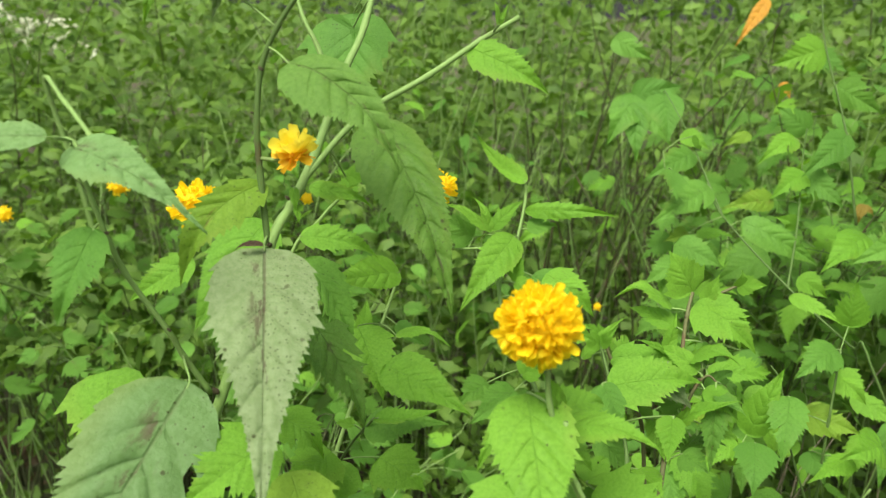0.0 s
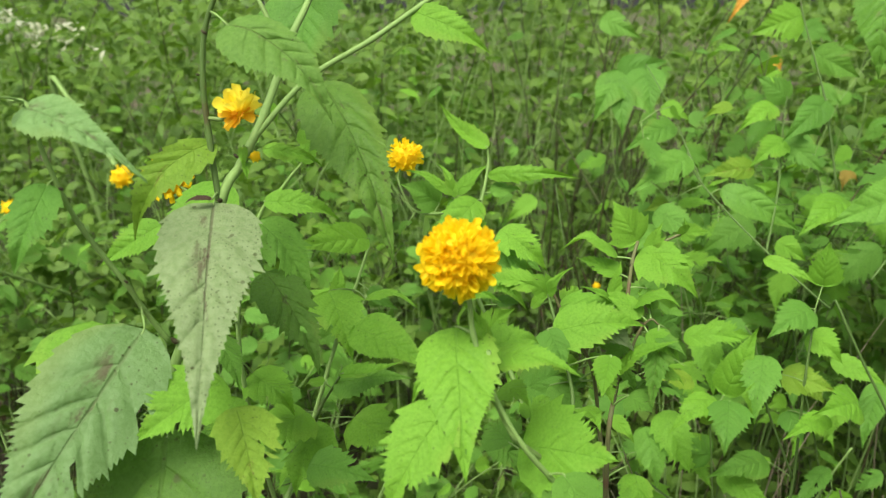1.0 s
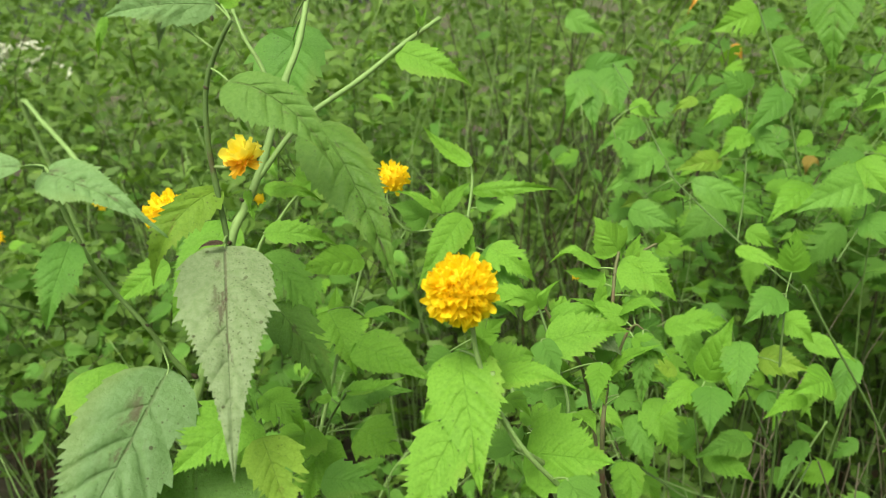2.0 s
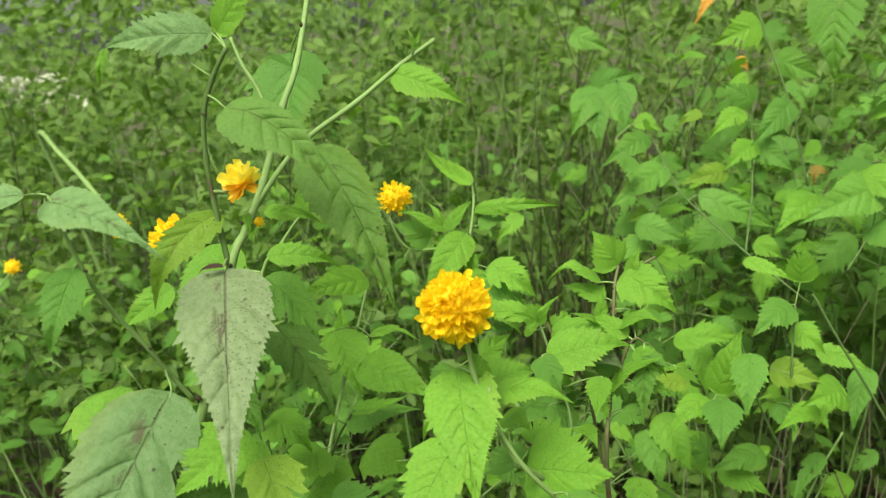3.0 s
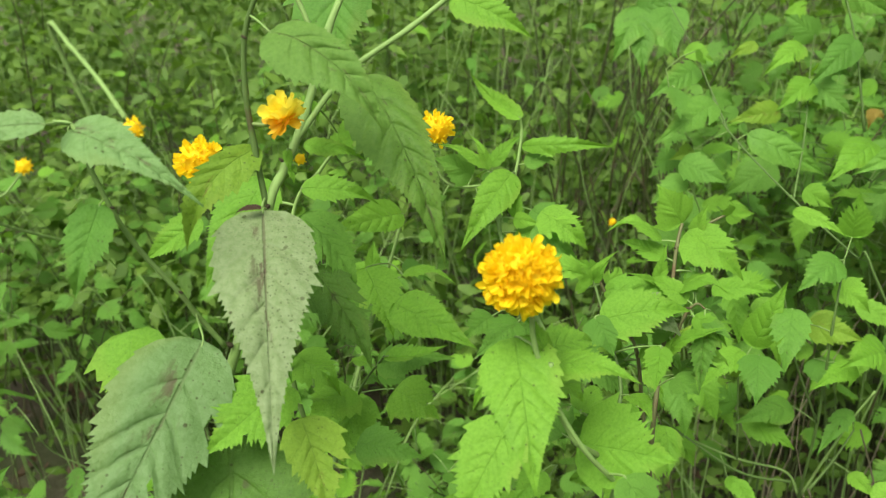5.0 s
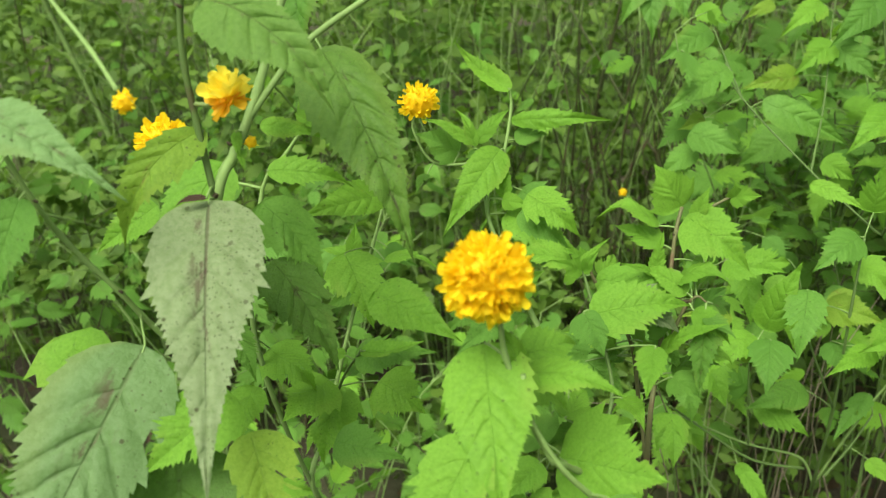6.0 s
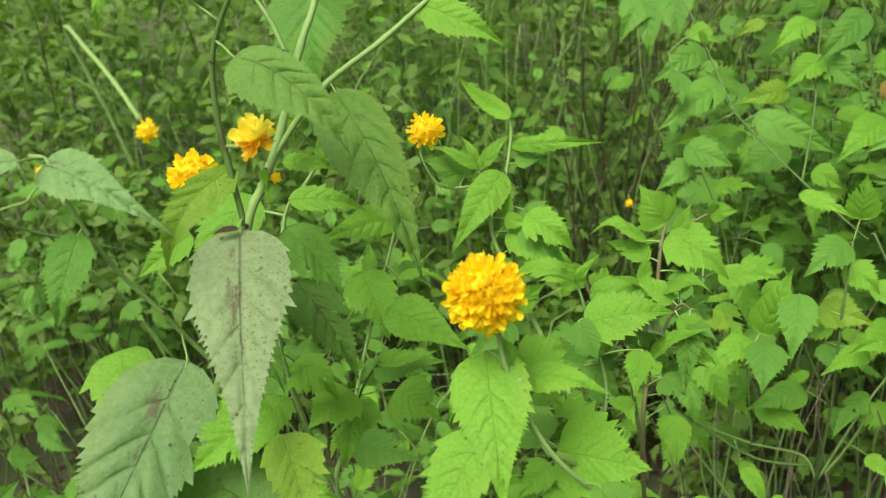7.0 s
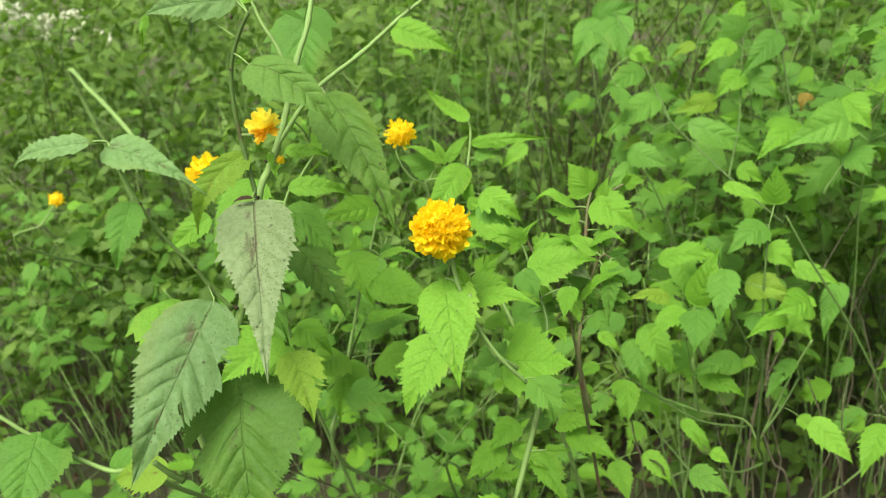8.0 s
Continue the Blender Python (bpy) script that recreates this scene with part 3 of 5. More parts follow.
leaf(cane_a, (-0.046, 0.393, 1.198), (-0.011, 0.386, 1.229), 0.018, (-0.31, -0.95, 0.10), 0.1, 0.3, YOUNG)
leaf(cane_a, (-0.035, 0.497, 1.172), (-0.066, 0.513, 1.147), 0.028, (-0.50, -0.86, 0.08), 0.1, 0.2, MATURE)
leaf(cane_d, (-0.075, 0.434, 1.065), (-0.105, 0.383, 1.017), 0.037, (0.02, -0.69, 0.73), 0.06, 0.15, YOUNG)
leaf(cane_d, (-0.126, 0.445, 1.035), (-0.162, 0.428, 1.012), 0.020, (0.06, -0.84, 0.53), 0.06, 0.2, YOUNG)
leaf(cane_d, (-0.048, 0.427, 1.088), (-0.012, 0.428, 1.078), 0.011, (0.21, -0.67, 0.71), 0.12, 0.25, YOUNG)
leaf(cane_d, (-0.069, 0.480, 1.042), (-0.018, 0.493, 1.028), 0.017, (0.35, -0.68, 0.64), 0.14, 0.2, YOUNG)
leaf(cane_d, (-0.014, 0.555, 0.993), (-0.060, 0.496, 1.002), 0.026, (0.66, -0.41, 0.63), 0.06, 0.15, YOUNG)
leaf(cane_d, (-0.055, 0.427, 1.044), (-0.020, 0.413, 1.003), 0.033, (0.53, -0.54, 0.65), 0.1, 0.2, MATURE)
leaf(cane_d, (-0.046, 0.405, 1.019), (-0.007, 0.376, 0.970), 0.032, (0.47, -0.54, 0.70), 0.1, 0.2, PITTED)
leaf(cane_d, (-0.043, 0.558, 0.940), (-0.042, 0.570, 0.964), 0.012, (0.24, -0.87, 0.43), 0.05, 0.3, YOUNG)
leaf(cane_d, (-0.042, 0.533, 0.957), (-0.017, 0.490, 0.920), 0.037, (0.24, -0.56, 0.80), 0.1, 0.15, YOUNG)
leaf(cane_d, (-0.017, 0.506, 0.940), (0.045, 0.464, 0.927), 0.035, (-0.20, -0.54, 0.82), 0.08, 0.15, YOUNG)
leaf(cane_d, (-0.015, 0.446, 0.932), (0.027, 0.430, 0.954), 0.013, (-0.51, -0.20, 0.84), -0.12, 0.5, YOUNG)
leaf(cane_d, (-0.014, 0.534, 0.951), (0.028, 0.519, 0.951), 0.011, (-0.12, -0.29, 0.95), 0.2, 0.3, YOUNG)
leaf(cane_d, (-0.040, 0.476, 1.069), (-0.032, 0.484, 1.084), 0.015, (-0.00, -0.86, 0.50), 0.1, 0.2, YOUNG)
leaf(cane_d, (-0.026, 0.468, 0.912), (0.031, 0.451, 0.928), 0.024, (-0.36, -0.54, 0.76), 0.08, 0.2, MATURE)
leaf(cane_d, (-0.054, 0.491, 0.875), (-0.078, 0.450, 0.870), 0.039, (0.30, -0.30, 0.90), 0.1, 0.1, YOUNG)
leaf(cane_d, (-0.051, 0.506, 0.859), (-0.061, 0.463, 0.821), 0.038, (-0.06, -0.65, 0.75), 0.1, 0.15, YOUNG)
leaf(cane_d, (-0.038, 0.434, 0.868), (0.011, 0.419, 0.868), 0.028, (-0.16, -0.55, 0.82), 0.1, 0.15, MATURE)
leaf(cane_d, (-0.023, 0.511, 0.860), (0.015, 0.489, 0.849), 0.040, (-0.06, -0.53, 0.84), 0.1, 0.15, YOUNG)
leaf(cane_d, (-0.083, 0.464, 0.921), (-0.049, 0.448, 0.902), 0.033, (0.28, -0.45, 0.85), 0.1, 0.1, YOUNG)
leaf(cane_c, (0.078, 0.580, 1.060), (0.042, 0.581, 1.096), 0.014, (0.39, -0.83, 0.40), -0.22, 0.4, YOUNG)
leaf(cane_c, (0.078, 0.576, 1.039), (0.149, 0.575, 1.037), 0.012, (0.00, -0.91, 0.40), 0.22, 0.3, YOUNG)
leaf(cane_c, (0.053, 0.569, 1.023), (0.040, 0.580, 1.049), 0.008, (0.37, -0.78, 0.51), 0.1, 0.4, YOUNG)
leaf(cane_c, (0.051, 0.570, 1.025), (0.015, 0.568, 1.044), 0.010, (0.38, -0.63, 0.67), 0.15, 0.3, YOUNG)
leaf(cane_c, (0.054, 0.571, 1.025), (0.077, 0.584, 1.046), 0.011, (-0.09, -0.78, 0.62), 0.1, 0.3, YOUNG)
leaf(cane_c, (0.040, 0.575, 1.016), (0.012, 0.569, 1.035), 0.025, (0.46, -0.79, 0.41), 0.08, 0.1, MATURE)
leaf(cane_c, (0.071, 0.561, 1.023), (0.033, 0.503, 0.987), 0.027, (0.21, -0.62, 0.76), 0.08, 0.2, YOUNG)
leaf(cane_c, (0.074, 0.542, 0.994), (0.069, 0.557, 1.027), 0.011, (0.05, -0.90, 0.43), 0.05, 0.5, YOUNG)
leaf(cane_c, (0.072, 0.536, 0.996), (0.092, 0.528, 0.995), 0.012, (-0.32, -0.84, 0.44), 0.2, 0.3, YOUNG)
leaf(cane_c, (0.074, 0.537, 0.985), (0.124, 0.500, 0.974), 0.025, (-0.30, -0.63, 0.72), 0.1, 0.15, YOUNG)
leaf(cane_c, (0.085, 0.550, 0.997), (0.120, 0.525, 0.980), 0.025, (-0.16, -0.69, 0.70), 0.1, 0.15, MATURE)
leaf(cane_c, (0.079, 0.499, 0.941), (0.099, 0.501, 0.960), 0.020, (-0.32, -0.86, 0.40), 0.1, 0.2, YOUNG)
leaf(cane_c, (0.065, 0.520, 0.965), (0.089, 0.493, 0.970), 0.016, (-0.59, -0.39, 0.70), 0.1, 0.2, YOUNG)
leaf(cane_c, (0.075, 0.494, 0.932), (0.046, 0.453, 0.926), 0.024, (0.37, -0.37, 0.85), 0.1, 0.2, MATURE)
leaf(cane_c, (0.106, 0.489, 0.900), (0.143, 0.488, 0.920), 0.025, (-0.34, -0.75, 0.57), 0.1, 0.2, MATURE)
leaf(cane_b, (0.074, 0.316, 1.027), (0.084, 0.257, 0.986), 0.036, (-0.07, -0.56, 0.83), 0.08, 0.12, YOUNG, long=0.45)
leaf(cane_b, (0.073, 0.280, 1.007), (0.049, 0.251, 0.972), 0.028, (-0.13, -0.71, 0.69), 0.06, 0.15, YOUNG)
leaf(cane_b, (0.087, 0.312, 1.015), (0.081, 0.308, 1.042), 0.012, (0.69, -0.72, 0.03), 0.1, 0.3, YOUNG)
leaf(cane_b, (0.089, 0.320, 1.009), (0.130, 0.301, 1.014), 0.017, (-0.25, -0.31, 0.91), 0.12, 0.15, YOUNG)
leaf(cane_b, (0.089, 0.332, 1.010), (0.115, 0.347, 1.008), 0.020, (0.30, -0.46, 0.84), 0.08, 0.12, YOUNG)
leaf(cane_b, (0.105, 0.322, 0.961), (0.150, 0.300, 0.970), 0.044, (-0.42, -0.57, 0.71), 0.08, 0.1, YOUNG)
leaf(cane_b, (0.123, 0.404, 0.985), (0.175, 0.405, 0.993), 0.028, (-0.11, -0.62, 0.78), 0.12, 0.15, YOUNG)
leaf(cane_b, (0.143, 0.419, 0.987), (0.169, 0.399, 0.981), 0.024, (-0.27, -0.54, 0.80), 0.1, 0.1, OLD)
leaf(cane_b, (0.120, 0.405, 0.987), (0.130, 0.387, 0.971), 0.020, (0.03, -0.66, 0.75), 0.1, 0.15, MATURE)
leaf(cane_b, (0.120, 0.423, 1.002), (0.103, 0.415, 1.013), 0.009, (0.60, -0.72, 0.34), 0.1, 0.3, YOUNG)
leaf(cane_b, (0.120, 0.423, 1.001), (0.128, 0.420, 1.016), 0.007, (-0.49, -0.87, 0.11), 0.1, 0.3, YOUNG)
leaf(cane_b, (0.153, 0.375, 0.986), (0.146, 0.347, 0.975), 0.014, (-0.07, -0.34, 0.94), 0.1, 0.2, YOUNG)
leaf(cane_b, (0.109, 0.354, 0.957), (0.120, 0.370, 0.963), 0.019, (-0.21, -0.25, 0.94), 0.1, 0.2, YOUNG)
leaf(cane_b, (0.124, 0.292, 0.967), (0.137, 0.274, 0.947), 0.024, (0.41, -0.53, 0.75), 0.1, 0.1, MATURE)
leaf(cane_b, (0.095, 0.351, 0.978), (0.109, 0.341, 0.975), 0.018, (0.01, -0.28, 0.96), 0.1, 0.1, YOUNG)
leaf(cane_b, (0.100, 0.348, 0.946), (0.087, 0.368, 0.946), 0.025, (-0.34, -0.21, 0.92), 0.1, 0.1, MATURE)
leaf(cane_e, (0.175, 0.450, 1.027), (0.159, 0.449, 1.052), 0.026, (0.27, -0.96, 0.12), 0.04, 0.1, YOUNG)
leaf(cane_e, (0.182, 0.446, 1.021), (0.188, 0.447, 1.040), 0.009, (-0.42, -0.88, 0.21), 0.05, 0.4, YOUNG)
leaf(cane_e, (0.201, 0.453, 1.031), (0.215, 0.444, 1.036), 0.012, (-0.60, -0.61, 0.52), 0.1, 0.2, YOUNG)
leaf(cane_e, (0.203, 0.453, 1.030), (0.202, 0.450, 1.042), 0.008, (0.09, -0.98, -0.20), 0.1, 0.2, YOUNG)
leaf(cane_e, (0.177, 0.446, 1.023), (0.208, 0.422, 1.005), 0.028, (-0.14, -0.70, 0.70), 0.1, 0.15, YOUNG)
leaf(cane_e, (0.178, 0.446, 1.023), (0.204, 0.433, 1.017), 0.020, (-0.17, -0.65, 0.74), 0.1, 0.15, YOUNG)
leaf(cane_e, (0.159, 0.429, 0.995), (0.164, 0.434, 1.020), 0.008, (-0.25, -0.94, 0.24), 0.05, 0.4, YOUNG)
leaf(cane_e, (0.159, 0.429, 0.996), (0.138, 0.419, 1.009), 0.005, (0.63, -0.48, 0.61), 0.1, 0.3, YOUNG)
leaf(cane_e, (0.162, 0.409, 0.958), (0.190, 0.394, 0.989), 0.010, (-0.76, -0.33, 0.56), 0.1, 0.35, YOUNG)
leaf(cane_e, (0.186, 0.415, 0.986), (0.178, 0.384, 0.948), 0.016, (-0.31, -0.70, 0.64), 0.06, 0.2, DARK)
leaf(cane_e, (0.179, 0.433, 1.003), (0.182, 0.423, 0.993), 0.008, (-0.05, -0.72, 0.70), 0.05, 0.2, MATURE)
leaf(cane_e, (0.168, 0.404, 0.946), (0.181, 0.392, 0.942), 0.017, (-0.12, -0.47, 0.87), 0.1, 0.2, MATURE)
flower(cane_b, (0.077, 0.302, 1.067), 0.0325, (0.07, -0.72, 0.69), 290, 1)
flower(cane_a, (-0.043, 0.378, 1.118), 0.023, (-0.25, -0.30, 0.92), 46, 2, 2.0, True)
flower(cane_c, (0.012, 0.585, 1.054), 0.028, (0.07, -0.41, 0.91), 60, 3)
flower(cane_d, (-0.157, 0.526, 1.050), 0.034, (0.07, -0.55, 0.83), 80, 4)
flower(cane_a, (-0.040, 0.391, 1.091), 0.007, (0.55, -0.65, 0.53), 12, 5)
stem(shrub_f, "stem", [(0.620, 0.750, 0.000), (0.560, 0.700, 0.550), (0.415, 0.696, 0.866), (0.404, 0.723, 0.877), (0.366, 0.799, 0.907), (0.311, 0.873, 0.962), (0.296, 0.898, 0.994)], 0.0015, 0.0008, STEM_DARK)
stem(shrub_f, "side_shoot", [(0.311, 0.873, 0.962), (0.295, 0.927, 1.007), (0.284, 0.963, 1.039), (0.261, 1.016, 1.085)], 0.0011, 0.0006, STEM_DARK)
stem(shrub_f, "side_shoot", [(0.366, 0.799, 0.907), (0.398, 0.883, 0.953), (0.413, 0.938, 1.015), (0.425, 0.973, 1.058)], 0.0012, 0.0006, STEM_DARK)
stem(shrub_g, "stem", [(0.420, 0.800, 0.000), (0.420, 0.780, 0.450), (0.389, 0.710, 0.582), (0.380, 0.680, 0.707), (0.376, 0.677, 0.817), (0.385, 0.700, 0.883)], 0.0021, 0.0010, STEM_DARK)
stem(shrub_g, "side_shoot", [(0.380, 0.680, 0.707), (0.338, 0.663, 0.801), (0.323, 0.668, 0.860), (0.314, 0.674, 0.875)], 0.0012, 0.0006, STEM_DARK)
stem(shrub_g, "side_shoot", [(0.389, 0.710, 0.582), (0.371, 0.713, 0.615), (0.315, 0.708, 0.636), (0.259, 0.707, 0.664), (0.235, 0.709, 0.675)], 0.0015, 0.0009, STEM)
stem(shrub_g, "side_shoot", [(0.391, 0.711, 0.583), (0.408, 0.708, 0.640), (0.425, 0.704, 0.694), (0.441, 0.702, 0.732)], 0.0016, 0.0011, STEM)
stem(shrub_g, "side_shoot", [(0.315, 0.708, 0.636), (0.298, 0.676, 0.725), (0.282, 0.644, 0.802)], 0.0011, 0.0006, STEM)
leaf(shrub_f, (0.297, 0.885, 0.991), (0.223, 0.825, 0.960), 0.036, (0.24, -0.66, 0.72), 0.1, 0.15, MATURE)
leaf(shrub_f, (0.285, 0.933, 1.022), (0.222, 0.887, 0.995), 0.031, (0.24, -0.72, 0.65), 0.12, 0.2, MATURE)
leaf(shrub_f, (0.275, 0.962, 1.039), (0.304, 0.937, 1.026), 0.022, (-0.36, -0.74, 0.57), 0.1, 0.15, YOUNG)
leaf(shrub_f, (0.264, 1.036, 1.078), (0.266, 0.987, 1.024), 0.048, (-0.02, -0.74, 0.67), 0.1, 0.2, MATURE)
leaf(shrub_f, (0.361, 0.975, 1.039), (0.325, 0.963, 1.026), 0.015, (0.02, -0.76, 0.65), 0.1, 0.2, SPOTTED)
leaf(shrub_f, (0.404, 0.950, 1.041), (0.352, 0.908, 1.018), 0.027, (0.17, -0.62, 0.77), 0.12, 0.2, YOUNG)
leaf(shrub_f, (0.425, 0.944, 1.022), (0.452, 0.920, 1.011), 0.025, (-0.47, -0.75, 0.46), 0.1, 0.1, MATURE)
leaf(shrub_f, (0.411, 0.922, 1.006), (0.369, 0.892, 0.981), 0.031, (0.06, -0.68, 0.73), 0.1, 0.15, YOUNG)
leaf(shrub_f, (0.374, 0.901, 0.976), (0.310, 0.878, 0.972), 0.026, (0.27, -0.82, 0.51), 0.1, 0.15, SPOTTED)
leaf(shrub_f, (0.332, 0.874, 0.957), (0.424, 0.865, 0.908), 0.033, (0.12, -0.91, 0.39), 0.1, 0.15, MATURE)
leaf(shrub_f, (0.274, 0.869, 0.942), (0.245, 0.850, 0.937), 0.021, (0.40, -0.76, 0.51), 0.1, 0.1, SPOTTED)
leaf(shrub_f, (0.252, 0.831, 0.941), (0.299, 0.807, 0.922), 0.031, (-0.21, -0.82, 0.53), 0.1, 0.1, MATURE)
leaf(shrub_f, (0.263, 0.844, 0.917), (0.222, 0.825, 0.893), 0.025, (-0.03, -0.77, 0.63), 0.1, 0.1, MATURE)
leaf(shrub_f, (0.393, 0.945, 0.897), (0.332, 0.940, 0.861), 0.042, (-0.24, -0.82, 0.52), 0.1, 0.1, MATURE)
leaf(shrub_f, (0.464, 0.858, 0.950), (0.397, 0.800, 0.923), 0.037, (0.11, -0.53, 0.84), 0.1, 0.1, YOUNG)
leaf(shrub_f, (0.410, 0.922, 1.006), (0.450, 0.890, 0.973), 0.029, (-0.30, -0.84, 0.45), 0.1, 0.1, MATURE)
leaf(shrub_f, (0.401, 0.893, 0.950), (0.373, 0.883, 0.961), 0.019, (0.42, -0.88, 0.23), 0.1, 0.1, YOUNG)
leaf(shrub_f, (0.425, 0.967, 1.047), (0.387, 0.974, 1.074), 0.032, (-0.04, -0.98, 0.20), 0.1, 0.1, MATURE)
leaf(shrub_f, (0.523, 0.834, 0.962), (0.418, 0.786, 0.941), 0.050, (0.21, -0.74, 0.64), 0.1, 0.15, MATURE)
leaf(shrub_f, (0.506, 0.839, 0.982), (0.526, 0.799, 0.951), 0.037, (-0.45, -0.68, 0.58), 0.1, 0.15, YOUNG)
leaf(shrub_f, (0.511, 0.820, 0.921), (0.522, 0.782, 0.899), 0.037, (-0.47, -0.54, 0.70), 0.1, 0.15, MATURE)
leaf(shrub_g, (0.344, 0.735, 0.921), (0.383, 0.700, 0.907), 0.016, (-0.24, -0.59, 0.77), 0.1, 0.2, YOUNG)
leaf(shrub_g, (0.393, 0.711, 0.902), (0.392, 0.710, 0.948), 0.029, (-0.38, -0.93, -0.01), 0.05, 0.1, YOUNG)
leaf(shrub_g, (0.381, 0.700, 0.883), (0.332, 0.662, 0.868), 0.032, (0.12, -0.50, 0.86), 0.1, 0.12, MATURE)
leaf(shrub_g, (0.378, 0.806, 0.917), (0.405, 0.790, 0.900), 0.023, (-0.29, -0.89, 0.34), 0.1, 0.1, YOUNG)
leaf(shrub_g, (0.267, 0.708, 0.846), (0.319, 0.688, 0.857), 0.023, (-0.37, -0.59, 0.72), 0.12, 0.1, YOUNG)
leaf(shrub_g, (0.301, 0.670, 0.804), (0.325, 0.665, 0.876), 0.031, (-0.45, -0.89, 0.08), 0.05, 0.1, YOUNG)
leaf(shrub_g, (0.331, 0.664, 0.850), (0.313, 0.609, 0.812), 0.032, (-0.18, -0.51, 0.84), 0.1, 0.12, MATURE)
leaf(shrub_g, (0.283, 0.641, 0.818), (0.239, 0.603, 0.802), 0.024, (0.01, -0.41, 0.91), 0.12, 0.15, YOUNG)
leaf(shrub_g, (0.295, 0.632, 0.819), (0.282, 0.585, 0.797), 0.035, (-0.05, -0.41, 0.91), 0.1, 0.1, MATURE)
leaf(shrub_g, (0.393, 0.657, 0.793), (0.346, 0.624, 0.787), 0.021, (0.19, -0.42, 0.89), 0.1, 0.2, YOUNG)
leaf(shrub_g, (0.422, 0.667, 0.803), (0.367, 0.619, 0.816), 0.038, (0.55, -0.43, 0.72), 0.1, 0.1, YOUNG)
leaf(shrub_g, (0.370, 0.691, 0.778), (0.376, 0.661, 0.761), 0.028, (-0.40, -0.51, 0.76), 0.1, 0.1, MATURE)
leaf(shrub_g, (0.361, 0.696, 0.815), (0.404, 0.669, 0.814), 0.029, (-0.40, -0.65, 0.65), 0.1, 0.1, SPOTTED)
leaf(shrub_g, (0.387, 0.709, 0.854), (0.410, 0.682, 0.838), 0.029, (-0.33, -0.68, 0.65), 0.1, 0.1, YOUNG)
leaf(shrub_g, (0.361, 0.702, 0.712), (0.295, 0.669, 0.713), 0.031, (0.26, -0.51, 0.82), 0.1, 0.1, MATURE)
leaf(shrub_g, (0.243, 0.717, 0.666), (0.266, 0.687, 0.644), 0.035, (-0.08, -0.63, 0.77), 0.1, 0.1, YOUNG)
leaf(shrub_g, (0.240, 0.716, 0.665), (0.217, 0.689, 0.640), 0.036, (-0.18, -0.57, 0.80), 0.1, 0.1, YOUNG)
leaf(shrub_g, (0.297, 0.677, 0.637), (0.318, 0.650, 0.620), 0.016, (-0.07, -0.55, 0.83), 0.1, 0.3, YOUNG)
leaf(shrub_g, (0.431, 0.696, 0.630), (0.448, 0.670, 0.619), 0.018, (-0.22, -0.51, 0.83), 0.1, 0.3, YOUNG)
leaf(shrub_g, (0.303, 0.696, 0.718), (0.270, 0.691, 0.743), 0.033, (0.41, -0.82, 0.41), 0.1, 0.1, MATURE)
leaf(shrub_g, (0.287, 0.640, 0.792), (0.267, 0.649, 0.818), 0.021, (0.11, -0.90, 0.41), 0.1, 0.1, SPOTTED)
stem(shrub_h, "stem", [(-0.750, 1.600, 0.000), (-0.850, 1.600, 0.700), (-0.891, 1.568, 1.004), (-0.827, 1.519, 0.974), (-0.683, 1.344, 0.939), (-0.573, 1.201, 0.909)], 0.006, 0.0042, STEM)
stem(shrub_h, "side_shoot", [(-0.620, 1.400, 0.000), (-0.640, 1.360, 0.500), (-0.730, 1.022, 0.802), (-0.703, 1.042, 0.835), (-0.681, 1.059, 0.862)], 0.003, 0.0015, STEM)
flower(shrub_h, (-0.551, 1.176, 0.897), 0.039, (0.42, -0.73, 0.54), 30, 6)
flower(shrub_h, (-0.678, 1.065, 0.872), 0.027, (0.41, -0.55, 0.72), 24, 7)
stem(shrub_i, "stem", [(0.380, 1.460, 0.000), (0.370, 1.450, 0.500), (0.326, 1.462, 0.666), (0.304, 1.477, 0.704), (0.246, 1.514, 0.799), (0.187, 1.553, 0.895), (0.159, 1.593, 0.940)], 0.0045, 0.0016, BARK)
stem(shrub_i, "side_shoot", [(0.302, 1.478, 0.706), (0.273, 1.426, 0.678), (0.251, 1.388, 0.654)], 0.003, 0.002, BARK)
stem(shrub_i, "side_shoot", [(0.208, 1.539, 0.862), (0.189, 1.507, 0.849), (0.177, 1.487, 0.833)], 0.0025, 0.0015, BARK)
flower(shrub_i, (0.249, 1.353, 0.653), 0.017, (-0.07, -0.68, 0.73), 14, 8)
leaf(shrub_f, (0.508, 0.973, 0.958), (0.498, 0.958, 0.936), 0.013, (-0.28, -0.71, 0.65), 0.2, 0.3, WITHERED)
leaf(shrub_f, (0.505, 0.972, 0.955), (0.518, 0.963, 0.946), 0.010, (-0.10, -0.71, 0.65), 0.2, 0.3, WITHERED)
stem(cane_j, "stem", [(-0.220, 0.620, 0.000), (-0.200, 0.560, 0.550), (-0.181, 0.361, 0.842), (-0.225, 0.361, 0.855), (-0.269, 0.358, 0.888), (-0.296, 0.356, 0.916), (-0.319, 0.360, 0.933)], 0.0024, 0.0014, STEM)
leaf(cane_j, (-0.271, 0.361, 0.895), (-0.268, 0.300, 0.854), 0.054, (0.44, -0.49, 0.75), 0.08, 0.12, MATURE)
leaf(cane_j, (-0.265, 0.357, 0.883), (-0.241, 0.358, 0.905), 0.019, (-0.07, -0.99, 0.15), 0.08, 0.12, MATURE)
leaf(cane_j, (-0.223, 0.361, 0.855), (-0.178, 0.363, 0.870), 0.023, (-0.21, -0.69, 0.70), 0.08, 0.12, MATURE)
